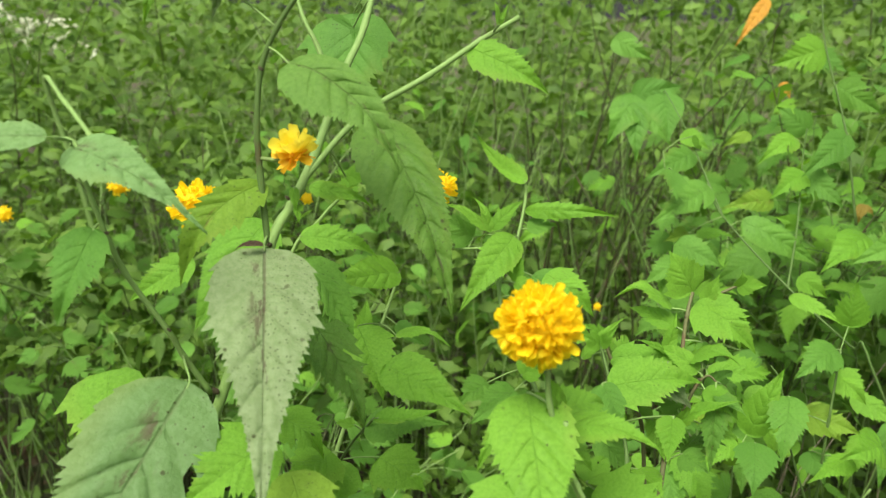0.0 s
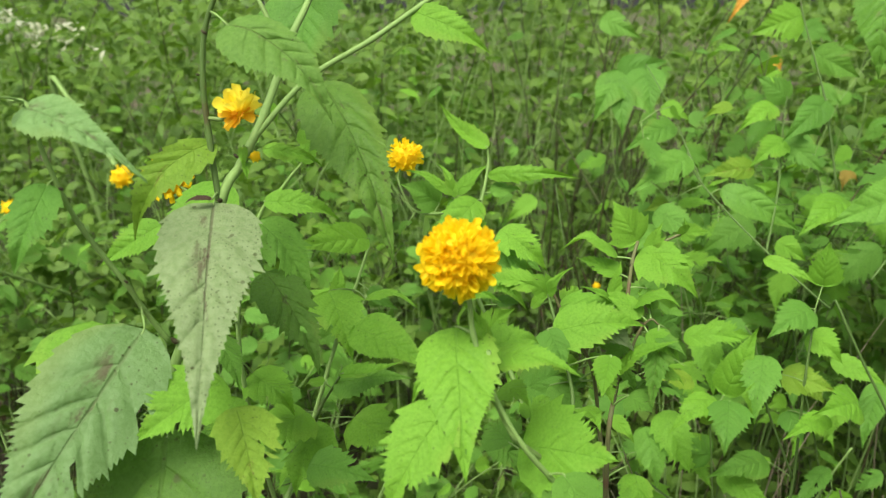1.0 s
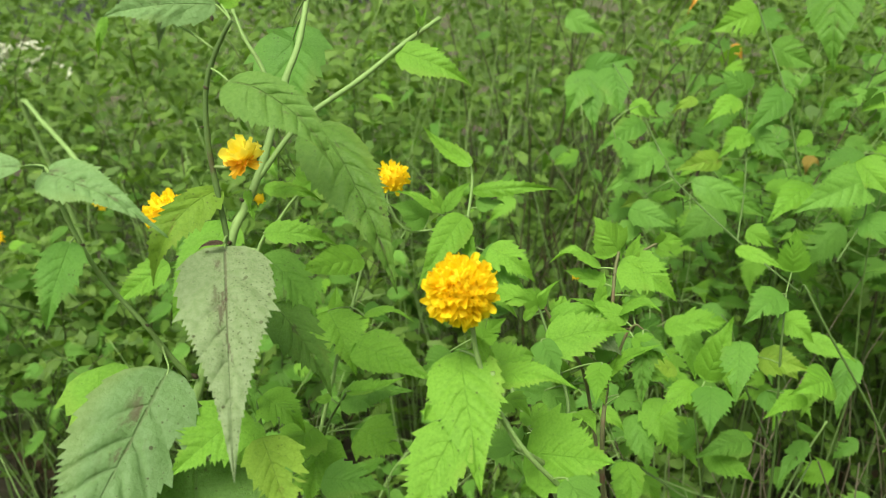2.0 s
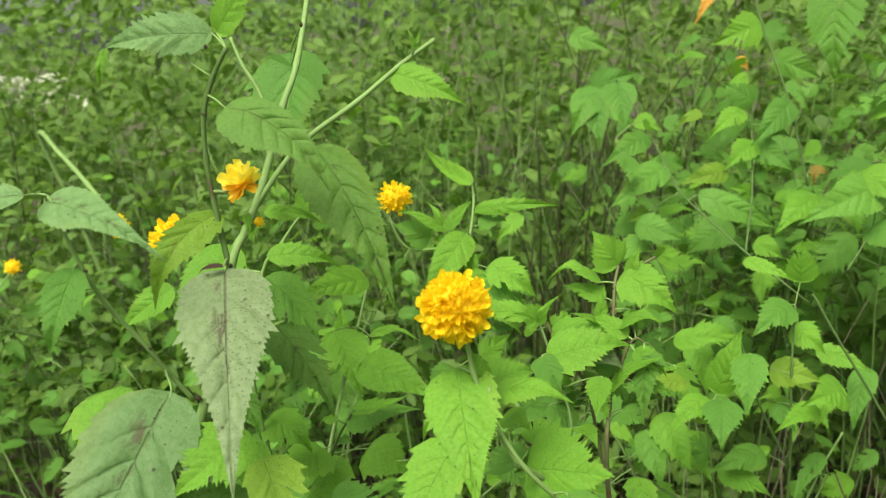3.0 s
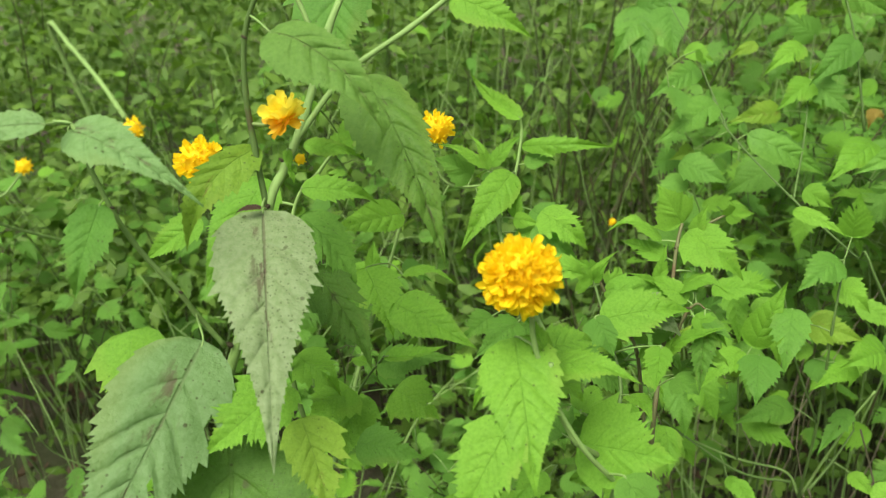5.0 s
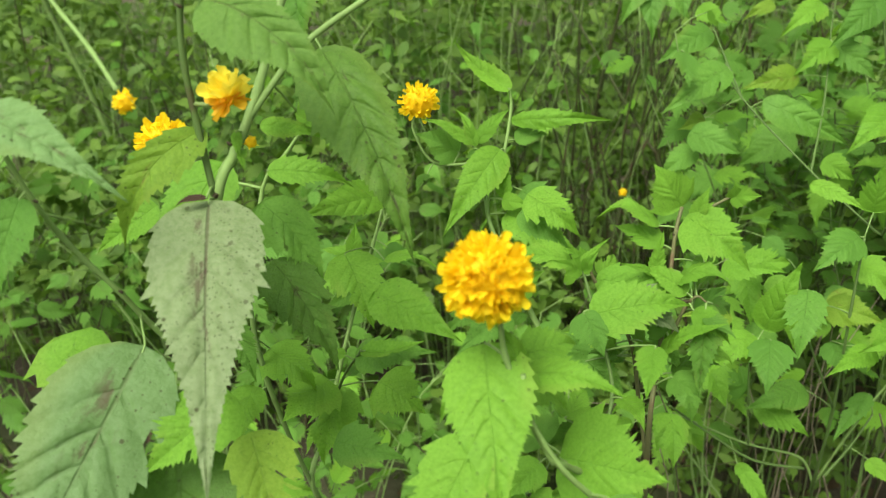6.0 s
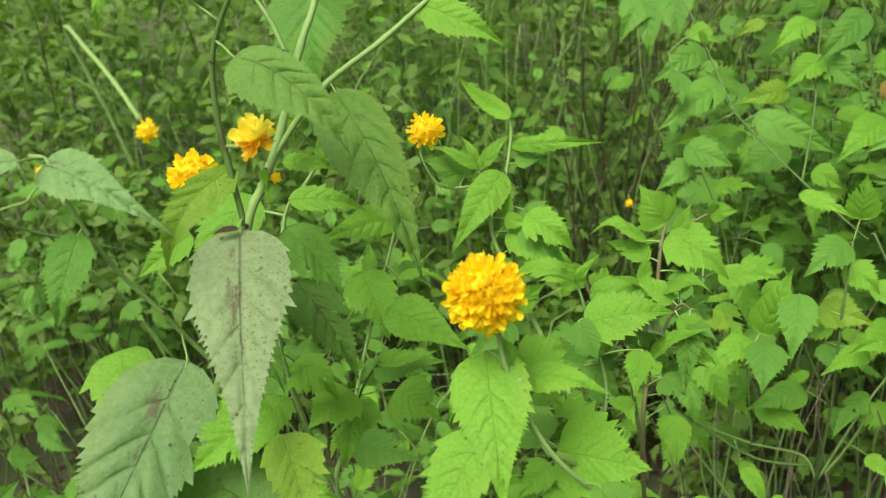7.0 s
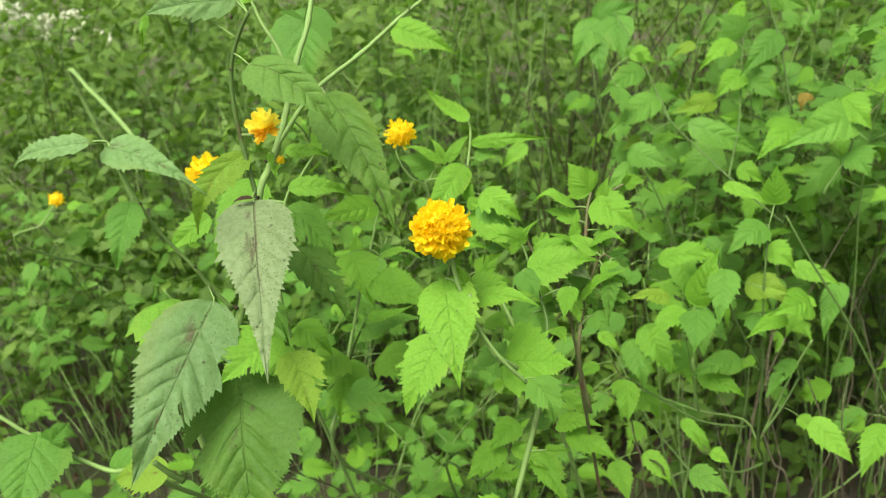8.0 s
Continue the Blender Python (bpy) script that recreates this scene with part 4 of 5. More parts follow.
stem(cane_a, "side_shoot", [(-0.112, 0.279, 0.909), (-0.118, 0.276, 0.918), (-0.125, 0.274, 0.929)], 0.0022, 0.0018, STEM_DARK)
leaf(cane_a, (-0.131, 0.296, 0.903), (-0.181, 0.305, 0.890), 0.024, (-0.31, -0.55, 0.78), 0.1, 0.2, SPOTTED)
stem(shrub_f, "side_shoot", [(0.465, 0.889, 0.953), (0.453, 0.931, 1.053), (0.432, 0.981, 1.150), (0.430, 1.010, 1.211)], 0.0014, 0.0007, STEM_DARK)
stem(shrub_f, "side_shoot", [(0.470, 0.783, 0.883), (0.511, 0.820, 0.921), (0.521, 0.844, 0.960)], 0.0011, 0.0007, STEM_DARK)
leaf(shrub_f, (0.465, 0.836, 1.184), (0.441, 0.784, 1.093), 0.055, (-0.47, -0.71, 0.53), 0.06, 0.15, DARK)
leaf(shrub_f, (0.456, 0.930, 1.050), (0.401, 0.900, 1.005), 0.034, (0.03, -0.85, 0.53), 0.1, 0.2, MATURE)
leaf(shrub_f, (0.443, 0.956, 1.103), (0.492, 0.940, 1.073), 0.034, (-0.27, -0.96, 0.06), 0.1, 0.2, MATURE)
leaf(shrub_f, (0.432, 0.978, 1.143), (0.371, 0.966, 1.122), 0.042, (0.12, -0.97, 0.22), 0.1, 0.2, YOUNG)
leaf(shrub_f, (0.550, 1.587, 1.200), (0.487, 1.533, 1.114), 0.026, (-0.03, -0.84, 0.55), 0.08, 0.3, DEAD)
leaf(shrub_i, (0.232, 1.326, 1.133), (0.294, 1.300, 1.101), 0.038, (-0.22, -0.92, 0.31), 0.1, 0.2, MATURE)
leaf(shrub_i, (0.245, 1.145, 1.058), (0.204, 1.091, 1.002), 0.050, (0.04, -0.74, 0.68), 0.12, 0.2, MATURE)
leaf(shrub_i, (0.245, 1.145, 1.058), (0.295, 1.100, 1.001), 0.046, (-0.21, -0.85, 0.49), 0.12, 0.2, MATURE)
leaf(shrub_i, (0.241, 1.146, 1.062), (0.311, 1.136, 1.078), 0.042, (-0.19, -0.94, 0.27), 0.12, 0.2, MATURE)
leaf(shrub_i, (0.242, 1.147, 1.066), (0.244, 1.086, 0.975), 0.046, (0.04, -0.83, 0.55), 0.12, 0.2, MATURE)
leaf(shrub_f, (0.525, 1.372, 1.066), (0.537, 1.355, 1.042), 0.016, (-0.24, -0.78, 0.57), 0.1, 0.2, DEAD)
leaf(cane_a, (-0.054, 0.389, 1.163), (-0.045, 0.388, 1.167), 0.003, (-0.17, -0.98, 0.10), 0.1, 0.2, YOUNG)
leaf(cane_a, (-0.055, 0.387, 1.159), (-0.047, 0.386, 1.163), 0.003, (-0.23, -0.97, 0.08), 0.1, 0.2, YOUNG)
leaf(cane_a, (-0.047, 0.392, 1.096), (-0.044, 0.382, 1.085), 0.005, (0.13, -0.69, 0.71), 0.1, 0.2, YOUNG)
leaf(cane_a, (-0.044, 0.389, 1.088), (-0.042, 0.380, 1.081), 0.005, (-0.04, -0.66, 0.75), 0.1, 0.2, YOUNG)
stem(shrub_i, "side_shoot", [(0.262, 1.249, 0.884), (0.249, 1.185, 1.018), (0.242, 1.150, 1.074)], 0.002, 0.001, STEM)
bud(cane_a, (-0.015, 0.458, 1.198), 0.0022, (0.2, -0.3, 0.9))
bud(cane_a, (-0.020, 0.427, 1.127), 0.002, (0.6, -0.3, 0.3))
bud(cane_a, (-0.059, 0.385, 1.156), 0.0018, (-0.6, -0.3, 0.5))
bud(cane_a, (-0.064, 0.383, 1.135), 0.0011, (-0.9, -0.3, 0.2))
bud(cane_a, (-0.056, 0.375, 1.070), 0.0026, (0.3, -0.3, 0.3))
bud(cane_a, (-0.082, 0.355, 0.997), 0.0028, (-0.3, -0.3, 0.6))
bud(cane_a, (-0.099, 0.346, 1.034), 0.0014, (-0.5, -0.3, 0.6))
bud(cane_a, (-0.118, 0.334, 1.086), 0.0014, (-0.7, -0.3, 0.4))
bud(cane_a, (-0.049, 0.386, 1.092), 0.0018, (-0.5, -0.3, 0.6))
bud(cane_a, (-0.039, 0.436, 1.149), 0.0018, (0.5, -0.3, 0.6))
bud(cane_b, (0.130, 0.401, 0.973), 0.0012, (0.5, -0.3, 0.6))
bud(cane_e, (0.175, 0.416, 0.987), 0.0018, (0.5, -0.3, 0.4))
bud(cane_e, (0.170, 0.440, 1.015), 0.0012, (-0.5, -0.3, 0.6))
bud(cane_a, (-0.032, 0.334, 1.193), 0.0016, (0.2, -0.3, 0.9))
leaf(cane_a, (-0.079, 0.394, 1.193), (-0.083, 0.389, 1.177), 0.004, (0.29, -0.93, 0.25), 0.1, 0.3, OLD)
leaf(cane_a, (-0.110, 0.392, 1.196), (-0.116, 0.385, 1.174), 0.005, (0.34, -0.91, 0.21), 0.2, 0.3, YOUNG)
leaf(cane_a, (0.054, 0.462, 1.176), (0.051, 0.463, 1.190), 0.003, (0.26, -0.96, 0.12), 0.1, 0.3, YOUNG)
leaf(cane_a, (0.054, 0.462, 1.176), (0.059, 0.463, 1.188), 0.003, (-0.06, -0.99, 0.12), 0.1, 0.3, YOUNG)
leaf(cane_a, (-0.027, 0.426, 1.095), (-0.008, 0.427, 1.095), 0.012, (0.07, -0.73, 0.68), 0.1, 0.2, YOUNG)
leaf(cane_a, (-0.036, 0.416, 1.116), (-0.034, 0.412, 1.103), 0.004, (0.44, -0.84, 0.32), 0.1, 0.3, YOUNG)
leaf(cane_b, (0.068, 0.327, 1.007), (0.053, 0.307, 0.993), 0.011, (-0.06, -0.52, 0.85), 0.1, 0.15, YOUNG)
leaf(cane_d, (-0.088, 0.419, 0.970), (-0.062, 0.391, 0.950), 0.022, (0.35, -0.30, 0.89), 0.1, 0.15, MATURE)
leaf(cane_d, (-0.071, 0.405, 0.935), (-0.076, 0.372, 0.916), 0.022, (0.07, -0.51, 0.86), 0.1, 0.15, YOUNG)
leaf(cane_c, (0.082, 0.534, 0.976), (0.108, 0.502, 0.960), 0.018, (-0.16, -0.55, 0.82), 0.1, 0.2, YOUNG)
leaf(cane_c, (0.056, 0.503, 0.932), (0.033, 0.474, 0.927), 0.019, (0.37, -0.45, 0.81), 0.1, 0.2, MATURE)
leaf(cane_e, (0.178, 0.412, 0.984), (0.196, 0.398, 0.972), 0.013, (0.01, -0.63, 0.78), 0.1, 0.15, YOUNG)
leaf(cane_e, (0.174, 0.431, 0.996), (0.162, 0.417, 0.987), 0.014, (-0.00, -0.54, 0.84), 0.1, 0.15, YOUNG)
leaf(cane_e, (0.166, 0.416, 0.967), (0.153, 0.418, 0.981), 0.016, (0.25, -0.88, 0.40), 0.1, 0.15, MATURE)
stem(cane_k, "stem", [(0.500, 0.800, 0.000), (0.418, 0.667, 0.522), (0.398, 0.677, 0.576), (0.385, 0.682, 0.619)], 0.0015, 0.0012, TWIG)
stem(cane_k, "stem", [(0.385, 0.682, 0.617), (0.411, 0.697, 0.644), (0.434, 0.713, 0.674)], 0.0017, 0.0009, STEM_DARK)
stem(cane_k, "stem", [(0.560, 0.820, 0.000), (0.486, 0.681, 0.507), (0.471, 0.716, 0.593), (0.450, 0.731, 0.661)], 0.0014, 0.0009, TWIG)
stem(cane_k, "stem", [(0.600, 0.840, 0.000), (0.497, 0.724, 0.551), (0.507, 0.753, 0.642)], 0.0011, 0.0007, TWIG)
stem(cane_k, "side_shoot", [(0.365, 0.683, 0.627), (0.310, 0.673, 0.646), (0.262, 0.680, 0.677), (0.226, 0.686, 0.703)], 0.0014, 0.0010, STEM_DARK)
stem(cane_k, "side_shoot", [(0.380, 0.659, 0.591), (0.350, 0.644, 0.592), (0.322, 0.635, 0.604)], 0.0010, 0.0007, STEM_DARK)
stem(cane_k, "stem", [(0.100, 0.800, 0.000), (0.019, 0.561, 0.655), (0.050, 0.566, 0.659), (0.086, 0.582, 0.683), (0.111, 0.590, 0.721)], 0.0015, 0.0010, STEM_DARK)
stem(cane_k, "stem", [(0.240, 0.800, 0.000), (0.254, 0.582, 0.605), (0.227, 0.602, 0.660), (0.219, 0.626, 0.720), (0.206, 0.640, 0.756)], 0.0013, 0.0007, BARK)
leaf(cane_k, (0.097, 0.555, 0.744), (0.069, 0.523, 0.731), 0.028, (0.17, -0.51, 0.84), 0.1, 0.2, YOUNG)
leaf(cane_k, (0.081, 0.543, 0.723), (0.043, 0.509, 0.706), 0.030, (0.02, -0.46, 0.89), 0.1, 0.2, YOUNG)
leaf(cane_k, (0.115, 0.543, 0.712), (0.143, 0.491, 0.683), 0.028, (0.02, -0.47, 0.88), 0.1, 0.2, YOUNG)
leaf(cane_k, (0.090, 0.543, 0.721), (0.134, 0.520, 0.703), 0.020, (0.13, -0.42, 0.90), 0.1, 0.2, YOUNG)
leaf(cane_k, (0.146, 0.438, 0.814), (0.186, 0.407, 0.806), 0.023, (-0.02, -0.28, 0.96), 0.1, 0.2, YOUNG)
leaf(cane_k, (0.137, 0.448, 0.816), (0.174, 0.426, 0.830), 0.020, (-0.44, -0.19, 0.88), 0.1, 0.2, YOUNG)
leaf(cane_k, (0.143, 0.552, 0.775), (0.171, 0.529, 0.764), 0.020, (-0.04, -0.48, 0.88), 0.1, 0.2, YOUNG)
leaf(cane_k, (0.217, 0.633, 0.736), (0.215, 0.589, 0.709), 0.030, (0.18, -0.51, 0.84), 0.1, 0.2, YOUNG)
leaf(cane_k, (0.233, 0.688, 0.756), (0.241, 0.648, 0.711), 0.033, (0.13, -0.73, 0.67), 0.1, 0.2, MATURE)
leaf(cane_k, (0.249, 0.696, 0.769), (0.274, 0.657, 0.723), 0.036, (0.07, -0.75, 0.66), 0.1, 0.2, YOUNG)
leaf(cane_k, (0.200, 0.580, 0.668), (0.208, 0.546, 0.638), 0.025, (0.07, -0.65, 0.76), 0.1, 0.2, YOUNG)
leaf(cane_k, (0.232, 0.594, 0.666), (0.259, 0.566, 0.643), 0.022, (0.04, -0.61, 0.79), 0.1, 0.2, YOUNG)
leaf(cane_k, (0.269, 0.570, 0.726), (0.284, 0.542, 0.706), 0.015, (-0.09, -0.61, 0.79), 0.1, 0.2, YOUNG)
leaf(cane_k, (0.305, 0.601, 0.659), (0.323, 0.589, 0.650), 0.016, (-0.04, -0.63, 0.78), 0.1, 0.2, YOUNG)
leaf(cane_k, (0.283, 0.599, 0.635), (0.322, 0.575, 0.618), 0.028, (0.03, -0.55, 0.83), 0.1, 0.2, MATURE)
leaf(cane_k, (0.277, 0.693, 0.806), (0.225, 0.669, 0.818), 0.020, (0.40, -0.45, 0.80), 0.1, 0.2, SPOTTED)
leaf(cane_k, (0.414, 0.616, 0.685), (0.449, 0.583, 0.648), 0.028, (-0.03, -0.76, 0.65), 0.1, 0.2, YOUNG)
leaf(cane_k, (0.502, 0.638, 0.657), (0.464, 0.595, 0.619), 0.031, (-0.39, -0.39, 0.83), 0.1, 0.2, YOUNG)
leaf(cane_k, (0.426, 0.712, 0.701), (0.380, 0.672, 0.673), 0.019, (-0.16, -0.44, 0.88), 0.1, 0.2, MATURE)
leaf(cane_k, (0.311, 0.696, 0.699), (0.361, 0.672, 0.680), 0.028, (-0.00, -0.64, 0.77), 0.1, 0.2, YOUNG)
leaf(cane_k, (0.440, 0.726, 0.779), (0.404, 0.685, 0.747), 0.026, (-0.24, -0.46, 0.85), 0.1, 0.2, YOUNG)
leaf(cane_k, (0.303, 0.779, 0.819), (0.311, 0.736, 0.766), 0.033, (0.05, -0.77, 0.64), 0.1, 0.2, YOUNG)
leaf(cane_k, (0.340, 0.777, 0.802), (0.354, 0.730, 0.739), 0.033, (0.02, -0.80, 0.60), 0.1, 0.2, YOUNG)
leaf(cane_k, (0.322, 0.756, 0.758), (0.321, 0.712, 0.708), 0.033, (0.07, -0.75, 0.65), 0.1, 0.2, MATURE)
leaf(cane_k, (0.431, 0.757, 0.804), (0.481, 0.734, 0.785), 0.023, (-0.08, -0.73, 0.67), 0.1, 0.2, YOUNG)
leaf(cane_k, (0.498, 0.782, 0.764), (0.465, 0.734, 0.713), 0.030, (-0.41, -0.51, 0.75), 0.1, 0.2, MATURE)
leaf(cane_k, (0.398, 0.776, 0.782), (0.427, 0.747, 0.756), 0.030, (-0.14, -0.73, 0.66), 0.1, 0.2, SPOTTED)
leaf(cane_k, (0.192, 0.643, 0.792), (0.214, 0.627, 0.775), 0.014, (0.06, -0.71, 0.70), 0.1, 0.2, YOUNG)
leaf(cane_k, (0.189, 0.629, 0.761), (0.160, 0.611, 0.754), 0.014, (0.10, -0.49, 0.87), 0.1, 0.2, YOUNG)
leaf(cane_k, (0.181, 0.617, 0.736), (0.156, 0.606, 0.744), 0.011, (0.47, -0.51, 0.73), 0.1, 0.2, YOUNG)
stem(cane_e, "side_shoot", [(0.166, 0.430, 0.840), (0.157, 0.434, 0.900), (0.150, 0.431, 0.947), (0.140, 0.432, 0.968), (0.128, 0.432, 0.990), (0.123, 0.435, 1.001)], 0.0014, 0.0009, TWIG_BROWN)
leaf(cane_e, (0.128, 0.433, 0.991), (0.178, 0.420, 0.987), 0.021, (-0.09, -0.63, 0.77), 0.08, 0.15, YOUNG)
leaf(cane_e, (0.144, 0.435, 0.978), (0.173, 0.423, 0.964), 0.019, (-0.01, -0.76, 0.65), 0.12, 0.25, MATURE)
leaf(cane_e, (0.154, 0.424, 0.956), (0.160, 0.408, 0.937), 0.013, (0.03, -0.76, 0.65), 0.1, 0.2, YOUNG)
leaf(cane_e, (0.162, 0.432, 0.962), (0.176, 0.416, 0.941), 0.013, (-0.00, -0.80, 0.60), 0.1, 0.2, MATURE)
leaf(cane_e, (0.124, 0.431, 0.937), (0.146, 0.417, 0.920), 0.019, (0.14, -0.67, 0.73), 0.1, 0.2, MATURE)
leaf(cane_e, (0.086, 0.428, 0.907), (0.106, 0.412, 0.882), 0.022, (0.23, -0.71, 0.66), 0.1, 0.2, DARK)
leaf(cane_e, (0.090, 0.477, 1.025), (0.121, 0.463, 1.004), 0.023, (0.09, -0.74, 0.66), 0.1, 0.2, YOUNG)
leaf(cane_e, (0.085, 0.483, 1.010), (0.115, 0.469, 0.992), 0.019, (0.09, -0.73, 0.68), 0.1, 0.2, MATURE)
leaf(cane_e, (0.111, 0.431, 0.989), (0.134, 0.436, 1.016), 0.007, (-0.37, -0.79, 0.48), 0.1, 0.3, YOUNG)
leaf(cane_e, (0.124, 0.436, 1.001), (0.109, 0.432, 1.011), 0.009, (0.48, -0.76, 0.43), 0.1, 0.3, YOUNG)
leaf(cane_e, (0.141, 0.432, 0.968), (0.123, 0.419, 0.965), 0.012, (0.20, -0.50, 0.84), 0.1, 0.3, YOUNG)


def side_leaves(plant, count, low, high, seed):
    """Small fresh leaves along the upper stems of a cane, some crumpled."""
    rng = random.Random(seed)
    spots = [q for q in STEM_LINES[plant.name] if low < q.z < high]
    for _ in range(count):
        at = rng.choice(spots)
        turn = rng.uniform(0, 2 * math.pi)
        out = Vector((math.cos(turn), 0.7 * math.sin(turn), rng.uniform(-0.7, 0.35))).normalized()
        size = rng.uniform(0.016, 0.034)
        base = at + out * rng.uniform(0.004, 0.012)
        face = (rng.uniform(-0.5, 0.5), rng.uniform(-0.8, -0.1), rng.uniform(0.4, 1.0))
        leaf(plant, base, base + out * size, size * rng.uniform(0.38, 0.58), face, rng.uniform(-0.05, 0.2), rng.uniform(0.05, 0.45), rng.choice((YOUNG, YOUNG, MATURE, DARK)), rng.uniform(-0.06, 0.06), long=rng.uniform(0.1, 0.8))


side_leaves(cane_e, 18, 0.86, 1.02, 51)
side_leaves(cane_c, 12, 0.84, 1.03, 52)
side_leaves(cane_d, 10, 0.80, 0.98, 53)
side_leaves(cane_b, 8, 0.84, 0.95, 54)

# ---------------------------------------------------------------- shrubs further in
def leaf_shape(seed, teeth, cols, ratio):
    rng = random.Random(seed)
    return blade(1.0, ratio, teeth, cols, rng.uniform(-0.02, 0.12), rng.uniform(-0.35, 0.25), rng, 0.62, rng.uniform(-0.10, 0.10), 0.010, rng.uniform(-0.07, 0.07), rng.uniform(0.0, 0.8), rng.uniform(0.0, 0.7))


def bitten(shape, seed):
    """The same leaf with ragged bites out of its edges."""
    v, f, uv = shape
    rng = random.Random(seed)
    gone = set()
    for _ in range(rng.choice((0, 1, 2, 3))):
        row, side = rng.randrange(5, 20), rng.choice((0, 3))
        gone |= {row * 4 + side, (row + 1) * 4 + side}
    return v, [q for n, q in enumerate(f) if n not in gone], uv


SHAPES = [bitten(leaf_shape(40 + i, 14, 2, r), i) for i, r in enumerate((0.46, 0.40, 0.52, 0.36, 0.44, 0.56, 0.42, 0.48, 0.38, 0.50, 0.45, 0.54))]
LEAVES = {m.name: [link_mesh("leaf", *s, m) for s in SHAPES] for m in (YOUNG, MATURE, DARK, SPOTTED)}


def cane_line(rng, x, y, top, lean):
    p = Vector((x, y, 0.0))
    n = 6
    out = [p.copy()]
    for i in range(n):
        k = (i + 1) / n
        out.append(Vector((x + lean[0] * k * k + rng.uniform(-0.02, 0.02), y + lean[1] * k * k + rng.uniform(-0.02, 0.02), top * (1 - (1 - k) ** 1.25))))
    return spline(out, 4)


def leaf_pose(rng, at, heading, size):
    """A leaf held out to one side, drooping a little, its face to the sky and the light."""
    droop = rng.uniform(-0.95, 0.15)
    axis = Vector((math.cos(heading), 0.8 * math.sin(heading), droop)).normalized()
    normal = Vector((rng.uniform(-0.5, 0.5), rng.uniform(-0.9, 0.2), rng.uniform(0.4, 1.0)))
    return facing(at, axis, normal) @ Matrix.Scale(size, 4)


def in_hollow(p):
    """The dark gaps in the thicket: one that runs back through it, one low beside the old leaves."""
    if -0.95 < p.x < -0.32 and 0.75 < p.y < 1.32 and p.z < 0.63:
        return True
    return 0.85 < p.y < 1.9 and abs(p.x - 0.19 - 0.15 * (p.y - 0.98)) < 0.085 * p.y


def shrub(x, y, top, seed, canes=3, leaves=14, low=0.4, size=0.06, reach=0.16, materials=(YOUNG, MATURE, MATURE), label="leafy green shrub in the thicket"):
    rng = random.Random(seed)
    ob = thing("leafy_shrub", (x, y, 0), label, "shrub", "leafy shrubs")
    for c in range(canes):
        a = rng.uniform(0, 2 * math.pi)
        height = top * rng.uniform(0.82, 1.0)
        line = cane_line(rng, x + 0.05 * math.cos(a), y + 0.05 * math.sin(a), height, (reach * math.cos(a) * 1.3, reach * math.sin(a)))
        wood_v, wood_f = tube(line, rng.uniform(0.0013, 0.0025), 0.0008, 5)
        heading = rng.uniform(0, 6.28)
        usable = [q for q in line if q.z > low * top]
        for i in range(leaves):
            at = usable[min(len(usable) - 1, int((i + rng.random()) / leaves * len(usable)))]
            heading += 2.4 + rng.uniform(-0.5, 0.5)
            side = rng.uniform(0.0, 0.07)
            start = at + Vector((math.cos(heading) * side, math.sin(heading) * side, side * 0.3))
            if in_hollow(start) and rng.random() < 0.85:
                continue
            if side > 0.02:
                v, f = tube([at, (at + start) / 2 + Vector((0, 0, 0.004)), start], 0.0008, 0.0005, 4)
                wood_f += [tuple(n + len(wood_v) for n in q) for q in f]
                wood_v += v
            mat = rng.choice(materials)
            k = i / max(1, leaves - 1)
            place("leaf", rng.choice(LEAVES[mat.name]), ob, leaf_pose(rng, start, heading, size * rng.uniform(0.65, 1.2) * (1.05 - 0.35 * k)))
        place("stem", link_mesh("stem", wood_v, wood_f, None, rng.choice((STEM, STEM_DARK, BARK))), ob, Matrix.Identity(4))
    return ob


def scatter(seed, count, x0, x1, y0, y1, height, big=1.0, **how):
    """Shrubs set out at random, no two too close."""
    rng = random.Random(seed)
    done = []
    for i in range(count * 20):
        if len(done) == count:
            break
        x, y = rng.uniform(x0, x1), rng.uniform(y0, y1)
        if all((x - p) ** 2 + (y - q) ** 2 > 0.09 ** 2 for p, q in done):
            done.append((x, y))
            shrub(x, y, height(x, y) * rng.uniform(0.86, 1.06), seed * 100 + i, canes=rng.choice((3, 4)), leaves=rng.choice((12, 14, 16)), size=rng.uniform(0.046, 0.068) * big, **how)


# low growth under the near canes, then the slope of shrubs on either side
scatter(1, 7, -0.30, 0.06, 0.72, 0.98, lambda x, y: 0.66 + 0.2 * (y - 0.72) - 0.25 * x, low=0.35, materials=(MATURE, MATURE, YOUNG, DARK))
scatter(2, 10, 0.28, 0.90, 0.74, 1.10, lambda x, y: 0.64 + 1.0 * (y - 0.70) + 0.15 * x, low=0.70, materials=(YOUNG, MATURE, MATURE, MATURE, YOUNG, DARK, MATURE, YOUNG))
# taller growth's shade on the left is put into mostly dark leaf colours
scatter(3, 13, -0.95, -0.25, 0.85, 1.35, lambda x, y: 0.64 + 0.55 * (y - 0.85), low=0.5, materials=(DARK, DARK, MATURE), big=1.05)
# half of these leaves are dark in colour, painting in shade at upper right
scatter(4, 18, 0.30, 1.05, 1.12, 1.50, lambda x, y: 0.98 + 0.45 * (y - 1.08), low=0.62, materials=(DARK, MATURE, DARK, MATURE, DARK, MATURE))
scatter(5, 14, -0.90, 0.20, 1.35, 1.75, lambda x, y: 0.86 + 0.5 * (y - 1.3), low=0.3, materials=(MATURE, MATURE, YOUNG, DARK))


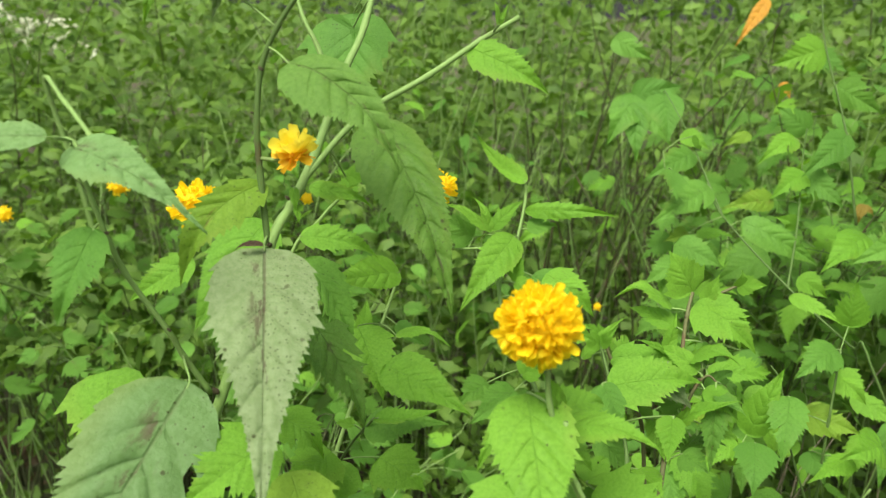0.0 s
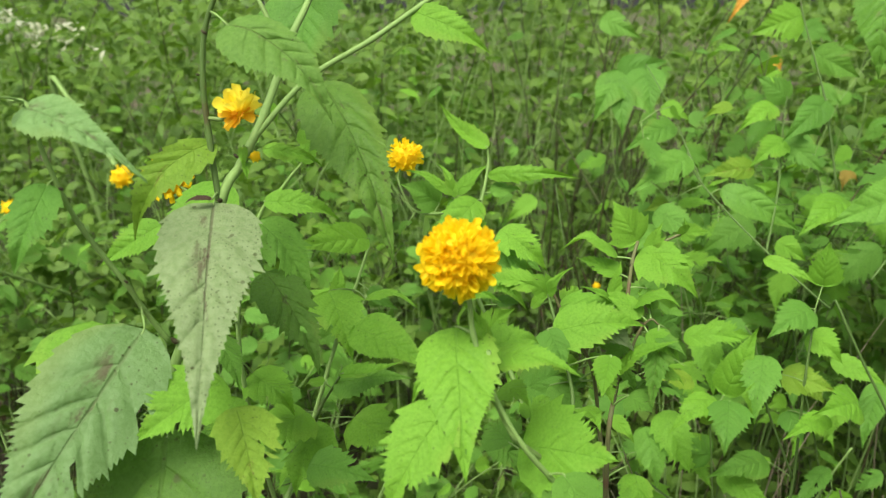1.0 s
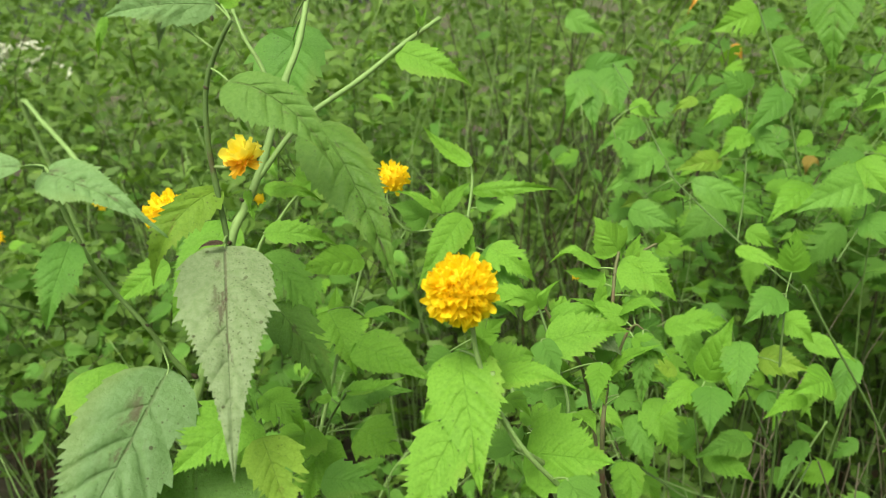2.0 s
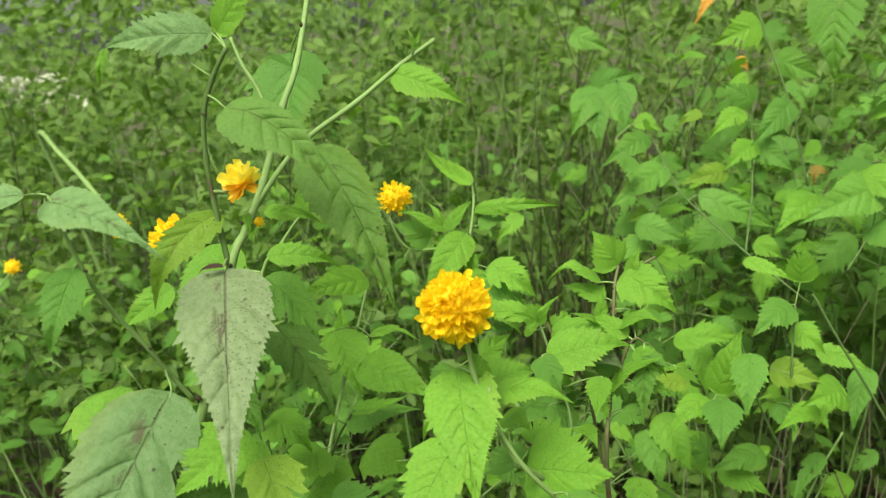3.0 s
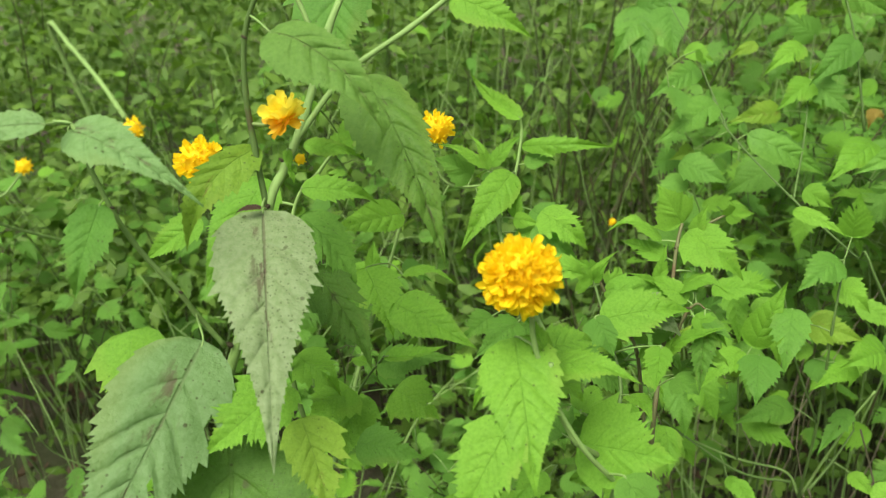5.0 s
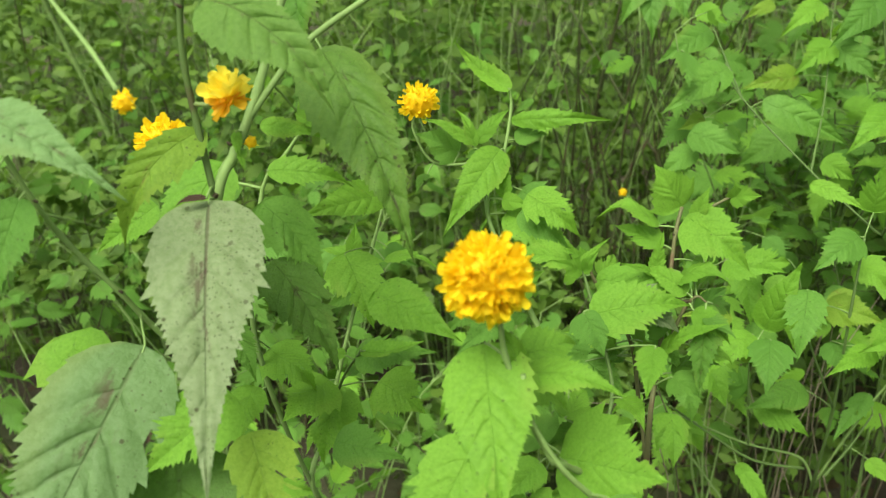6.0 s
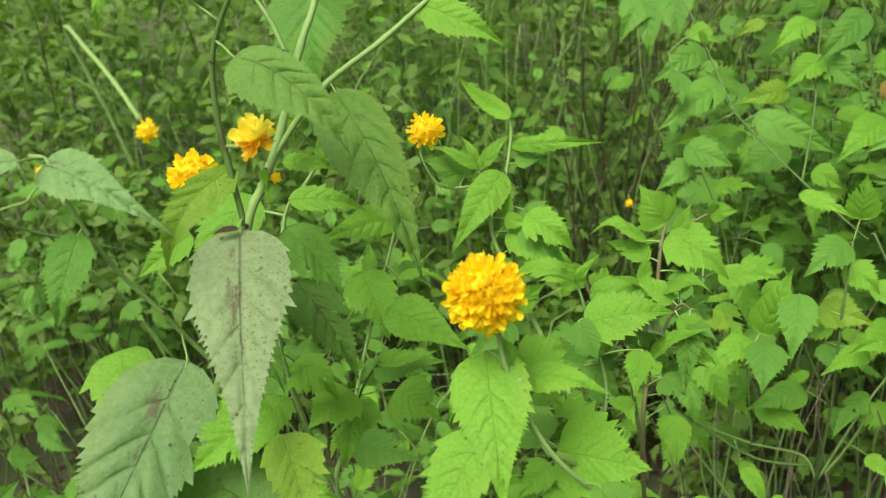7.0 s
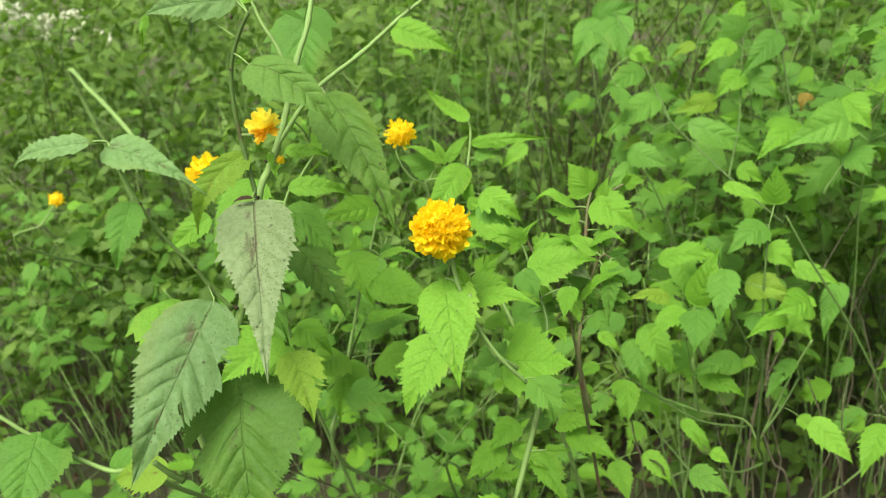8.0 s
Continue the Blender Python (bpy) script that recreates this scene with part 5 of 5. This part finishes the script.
def thicket(name, count, box, heights, size, material, seed, label, shapes):
    """Many leaves in one sheet of growth: count leaves in x0, x1, y0, y1; heights gives lowest and highest z at a place."""
    rng = np.random.default_rng(seed)
    proto = []
    for v, f, uv in shapes:
        proto.append((np.array(v), np.array(f), np.array(uv)))
    vs, fs, us, base = [], [], [], 0
    for i in range(count):
        v, f, uv = proto[i % len(proto)]
        x, y = rng.uniform(box[0], box[1]), rng.uniform(box[2], box[3])
        if abs(x) > 0.75 + 0.60 * y + 0.45 * noise.noise(Vector((1.3 * y, 4.0 if x > 0 else 8.0, 0.5))) or y > box[3] - 0.5 * abs(noise.noise(Vector((x, 2.0, 6.0)))):
            continue  # the shrubbery's uneven edge
        lo, hi = heights(x, y)
        if -0.95 < x < -0.32 and y < 1.32:
            lo = max(lo, min(0.60, hi))
        clump = 0.5 + 0.5 * noise.noise(Vector((x * 5.5, y * 5.5, 3.3)))
        z = lo + (hi - lo) * rng.uniform(0, 1) ** 0.8
        if noise.noise(Vector((x * 6.0, y * 6.0, z * 6.0))) < -0.04 - 0.1 * clump + (0.14 if x < -0.2 and y < 1.6 else 0.0):
            continue
        a = rng.uniform(0, 2 * np.pi)
        axis = np.array((np.cos(a), 0.8 * np.sin(a), rng.uniform(-1.1, 0.25)))
        axis /= np.linalg.norm(axis)
        nrm = np.array((rng.uniform(-0.7, 0.7), rng.uniform(-0.9, 0.4), rng.uniform(0.2, 1.0)))
        xx = np.cross(axis, nrm)
        xx /= np.linalg.norm(xx)
        zz = np.cross(xx, axis)
        s = size * rng.uniform(0.6, 1.25)
        vs.append(v @ np.array((xx, axis, zz)) * s + np.array((x, y, z)))
        fs.append(f + base)
        us.append(uv)
        base += len(v)
    me = link_mesh(name, np.concatenate(vs).tolist(), np.concatenate(fs).tolist(), np.concatenate(us), material)
    return tagged(new(name, me), label, "undergrowth", kind="stuff")


COARSE = [leaf_shape(90 + i, 3, 1, r) for i, r in enumerate((0.38, 0.30, 0.44, 0.34))]
SMALL = [leaf_shape(70 + i, 3, 1, r) for i, r in enumerate((0.38, 0.32, 0.45, 0.28, 0.41, 0.35))]


def near_heights(x, y):
    hollow = math.exp(-((x - 0.20 * y) / 0.22) ** 2)
    top = 0.80 + 0.72 * (y - 1.15) + 0.22 * noise.noise(Vector((x * 2.6, y * 2.6, 0))) - 0.62 * hollow - (0.16 if x < -0.45 else 0.0)
    return 0.10, max(0.2, top)


def far_heights(x, y):
    return 0.1, 1.30 + 0.30 * (y - 1.85) + 0.25 * noise.noise(Vector((x * 1.6, y * 1.6, 5))) - (0.18 if x < -0.6 else 0.0) - 0.5 * math.exp(-((x - 0.20 * y) / 0.22) ** 2 - ((y - 1.85) / 0.4) ** 2)


def hedge_heights(x, y):
    return 0.2, 2.3 + 0.6 * noise.noise(Vector((x * 0.8, y * 0.8, 9)))


def thin_stems(count, box, heights, seed, material, thick=1.0):
    rng = random.Random(seed)
    verts, faces = [], []
    for i in range(count):
        x, y = rng.uniform(box[0], box[1]), rng.uniform(box[2], box[3])
        top = heights(x, y)[1] * rng.uniform(0.8, 1.12)
        line = cane_line(rng, x, y, top, (rng.uniform(-0.25, 0.25), rng.uniform(-0.15, 0.15)))[::2]
        v, f = tube(line, thick * rng.uniform(0.002, 0.0045), thick * 0.001, 4)
        faces += [tuple(k + len(verts) for k in q) for q in f]
        verts += v
    me = link_mesh("undergrowth_stems", verts, faces, None, material)
    return tagged(new("undergrowth_stems", me), "thin brown and green stems standing in the thicket", "stems", kind="stuff")


thicket("undergrowth", 50000, (-1.9, 1.9, 1.10, 2.2), near_heights, 0.043, THICKET_LEAF, 21, "dense green undergrowth of small toothed leaves", SMALL)
# far growth wears the brightened leaf in place of stronger light there
thicket("undergrowth", 44000, (-3.0, 3.0, 1.85, 3.8), far_heights, 0.047, FAR_LIT_LEAF, 22, "dense green thicket further back", COARSE)
thicket("undergrowth", 22000, (-4.4, 4.4, 3.3, 5.6), hedge_heights, 0.12, FAR_LIT_LEAF, 23, "tall green hedge closing the view", COARSE)
thicket("leaf_litter", 2600, (-1.5, 1.5, 0.3, 2.2), lambda x, y: (0.01, 0.05), 0.05, LITTER, 24, "brown fallen leaves on the soil", SMALL)
thicket("undergrowth", 160, (-1.2, 1.2, 0.55, 1.2), lambda x, y: (0.05, 0.42), 0.04, THICKET_LEAF, 25, "low green seedlings under the shrubs", SMALL)
thin_stems(90, (-1.5, 1.5, 1.1, 2.0), near_heights, 31, BARK)
thin_stems(110, (-1.5, 1.5, 1.1, 2.0), near_heights, 33, STEM)
thin_stems(15, (0.32, 0.72, 0.74, 1.05), lambda x, y: (0.0, 0.66 + 0.5 * (y - 0.74)), 36, DRY, 0.42)
thin_stems(46, (0.05, 0.60, 1.25, 2.0), lambda x, y: (0.0, 0.95 + 0.3 * (y - 1.2)), 34, BARK)
thin_stems(260, (-1.6, 1.6, 1.2, 2.6), far_heights, 35, STEM, 0.5)
thin_stems(160, (-2.6, 2.6, 1.9, 3.3), far_heights, 32, STEM)


def at_height(z, spread):
    return lambda x, y: (z - spread, z + spread)


thicket("white_blossom", 420, (-1.45, -1.27, 2.08, 2.24), at_height(1.11, 0.05), 0.034, WHITE_PETAL, 135, "pale white blossom far back in the thicket", SMALL)
thicket("white_blossom", 420, (-1.35, -1.17, 2.18, 2.34), at_height(1.06, 0.05), 0.034, WHITE_PETAL, 125, "pale white blossom far back in the thicket", SMALL)
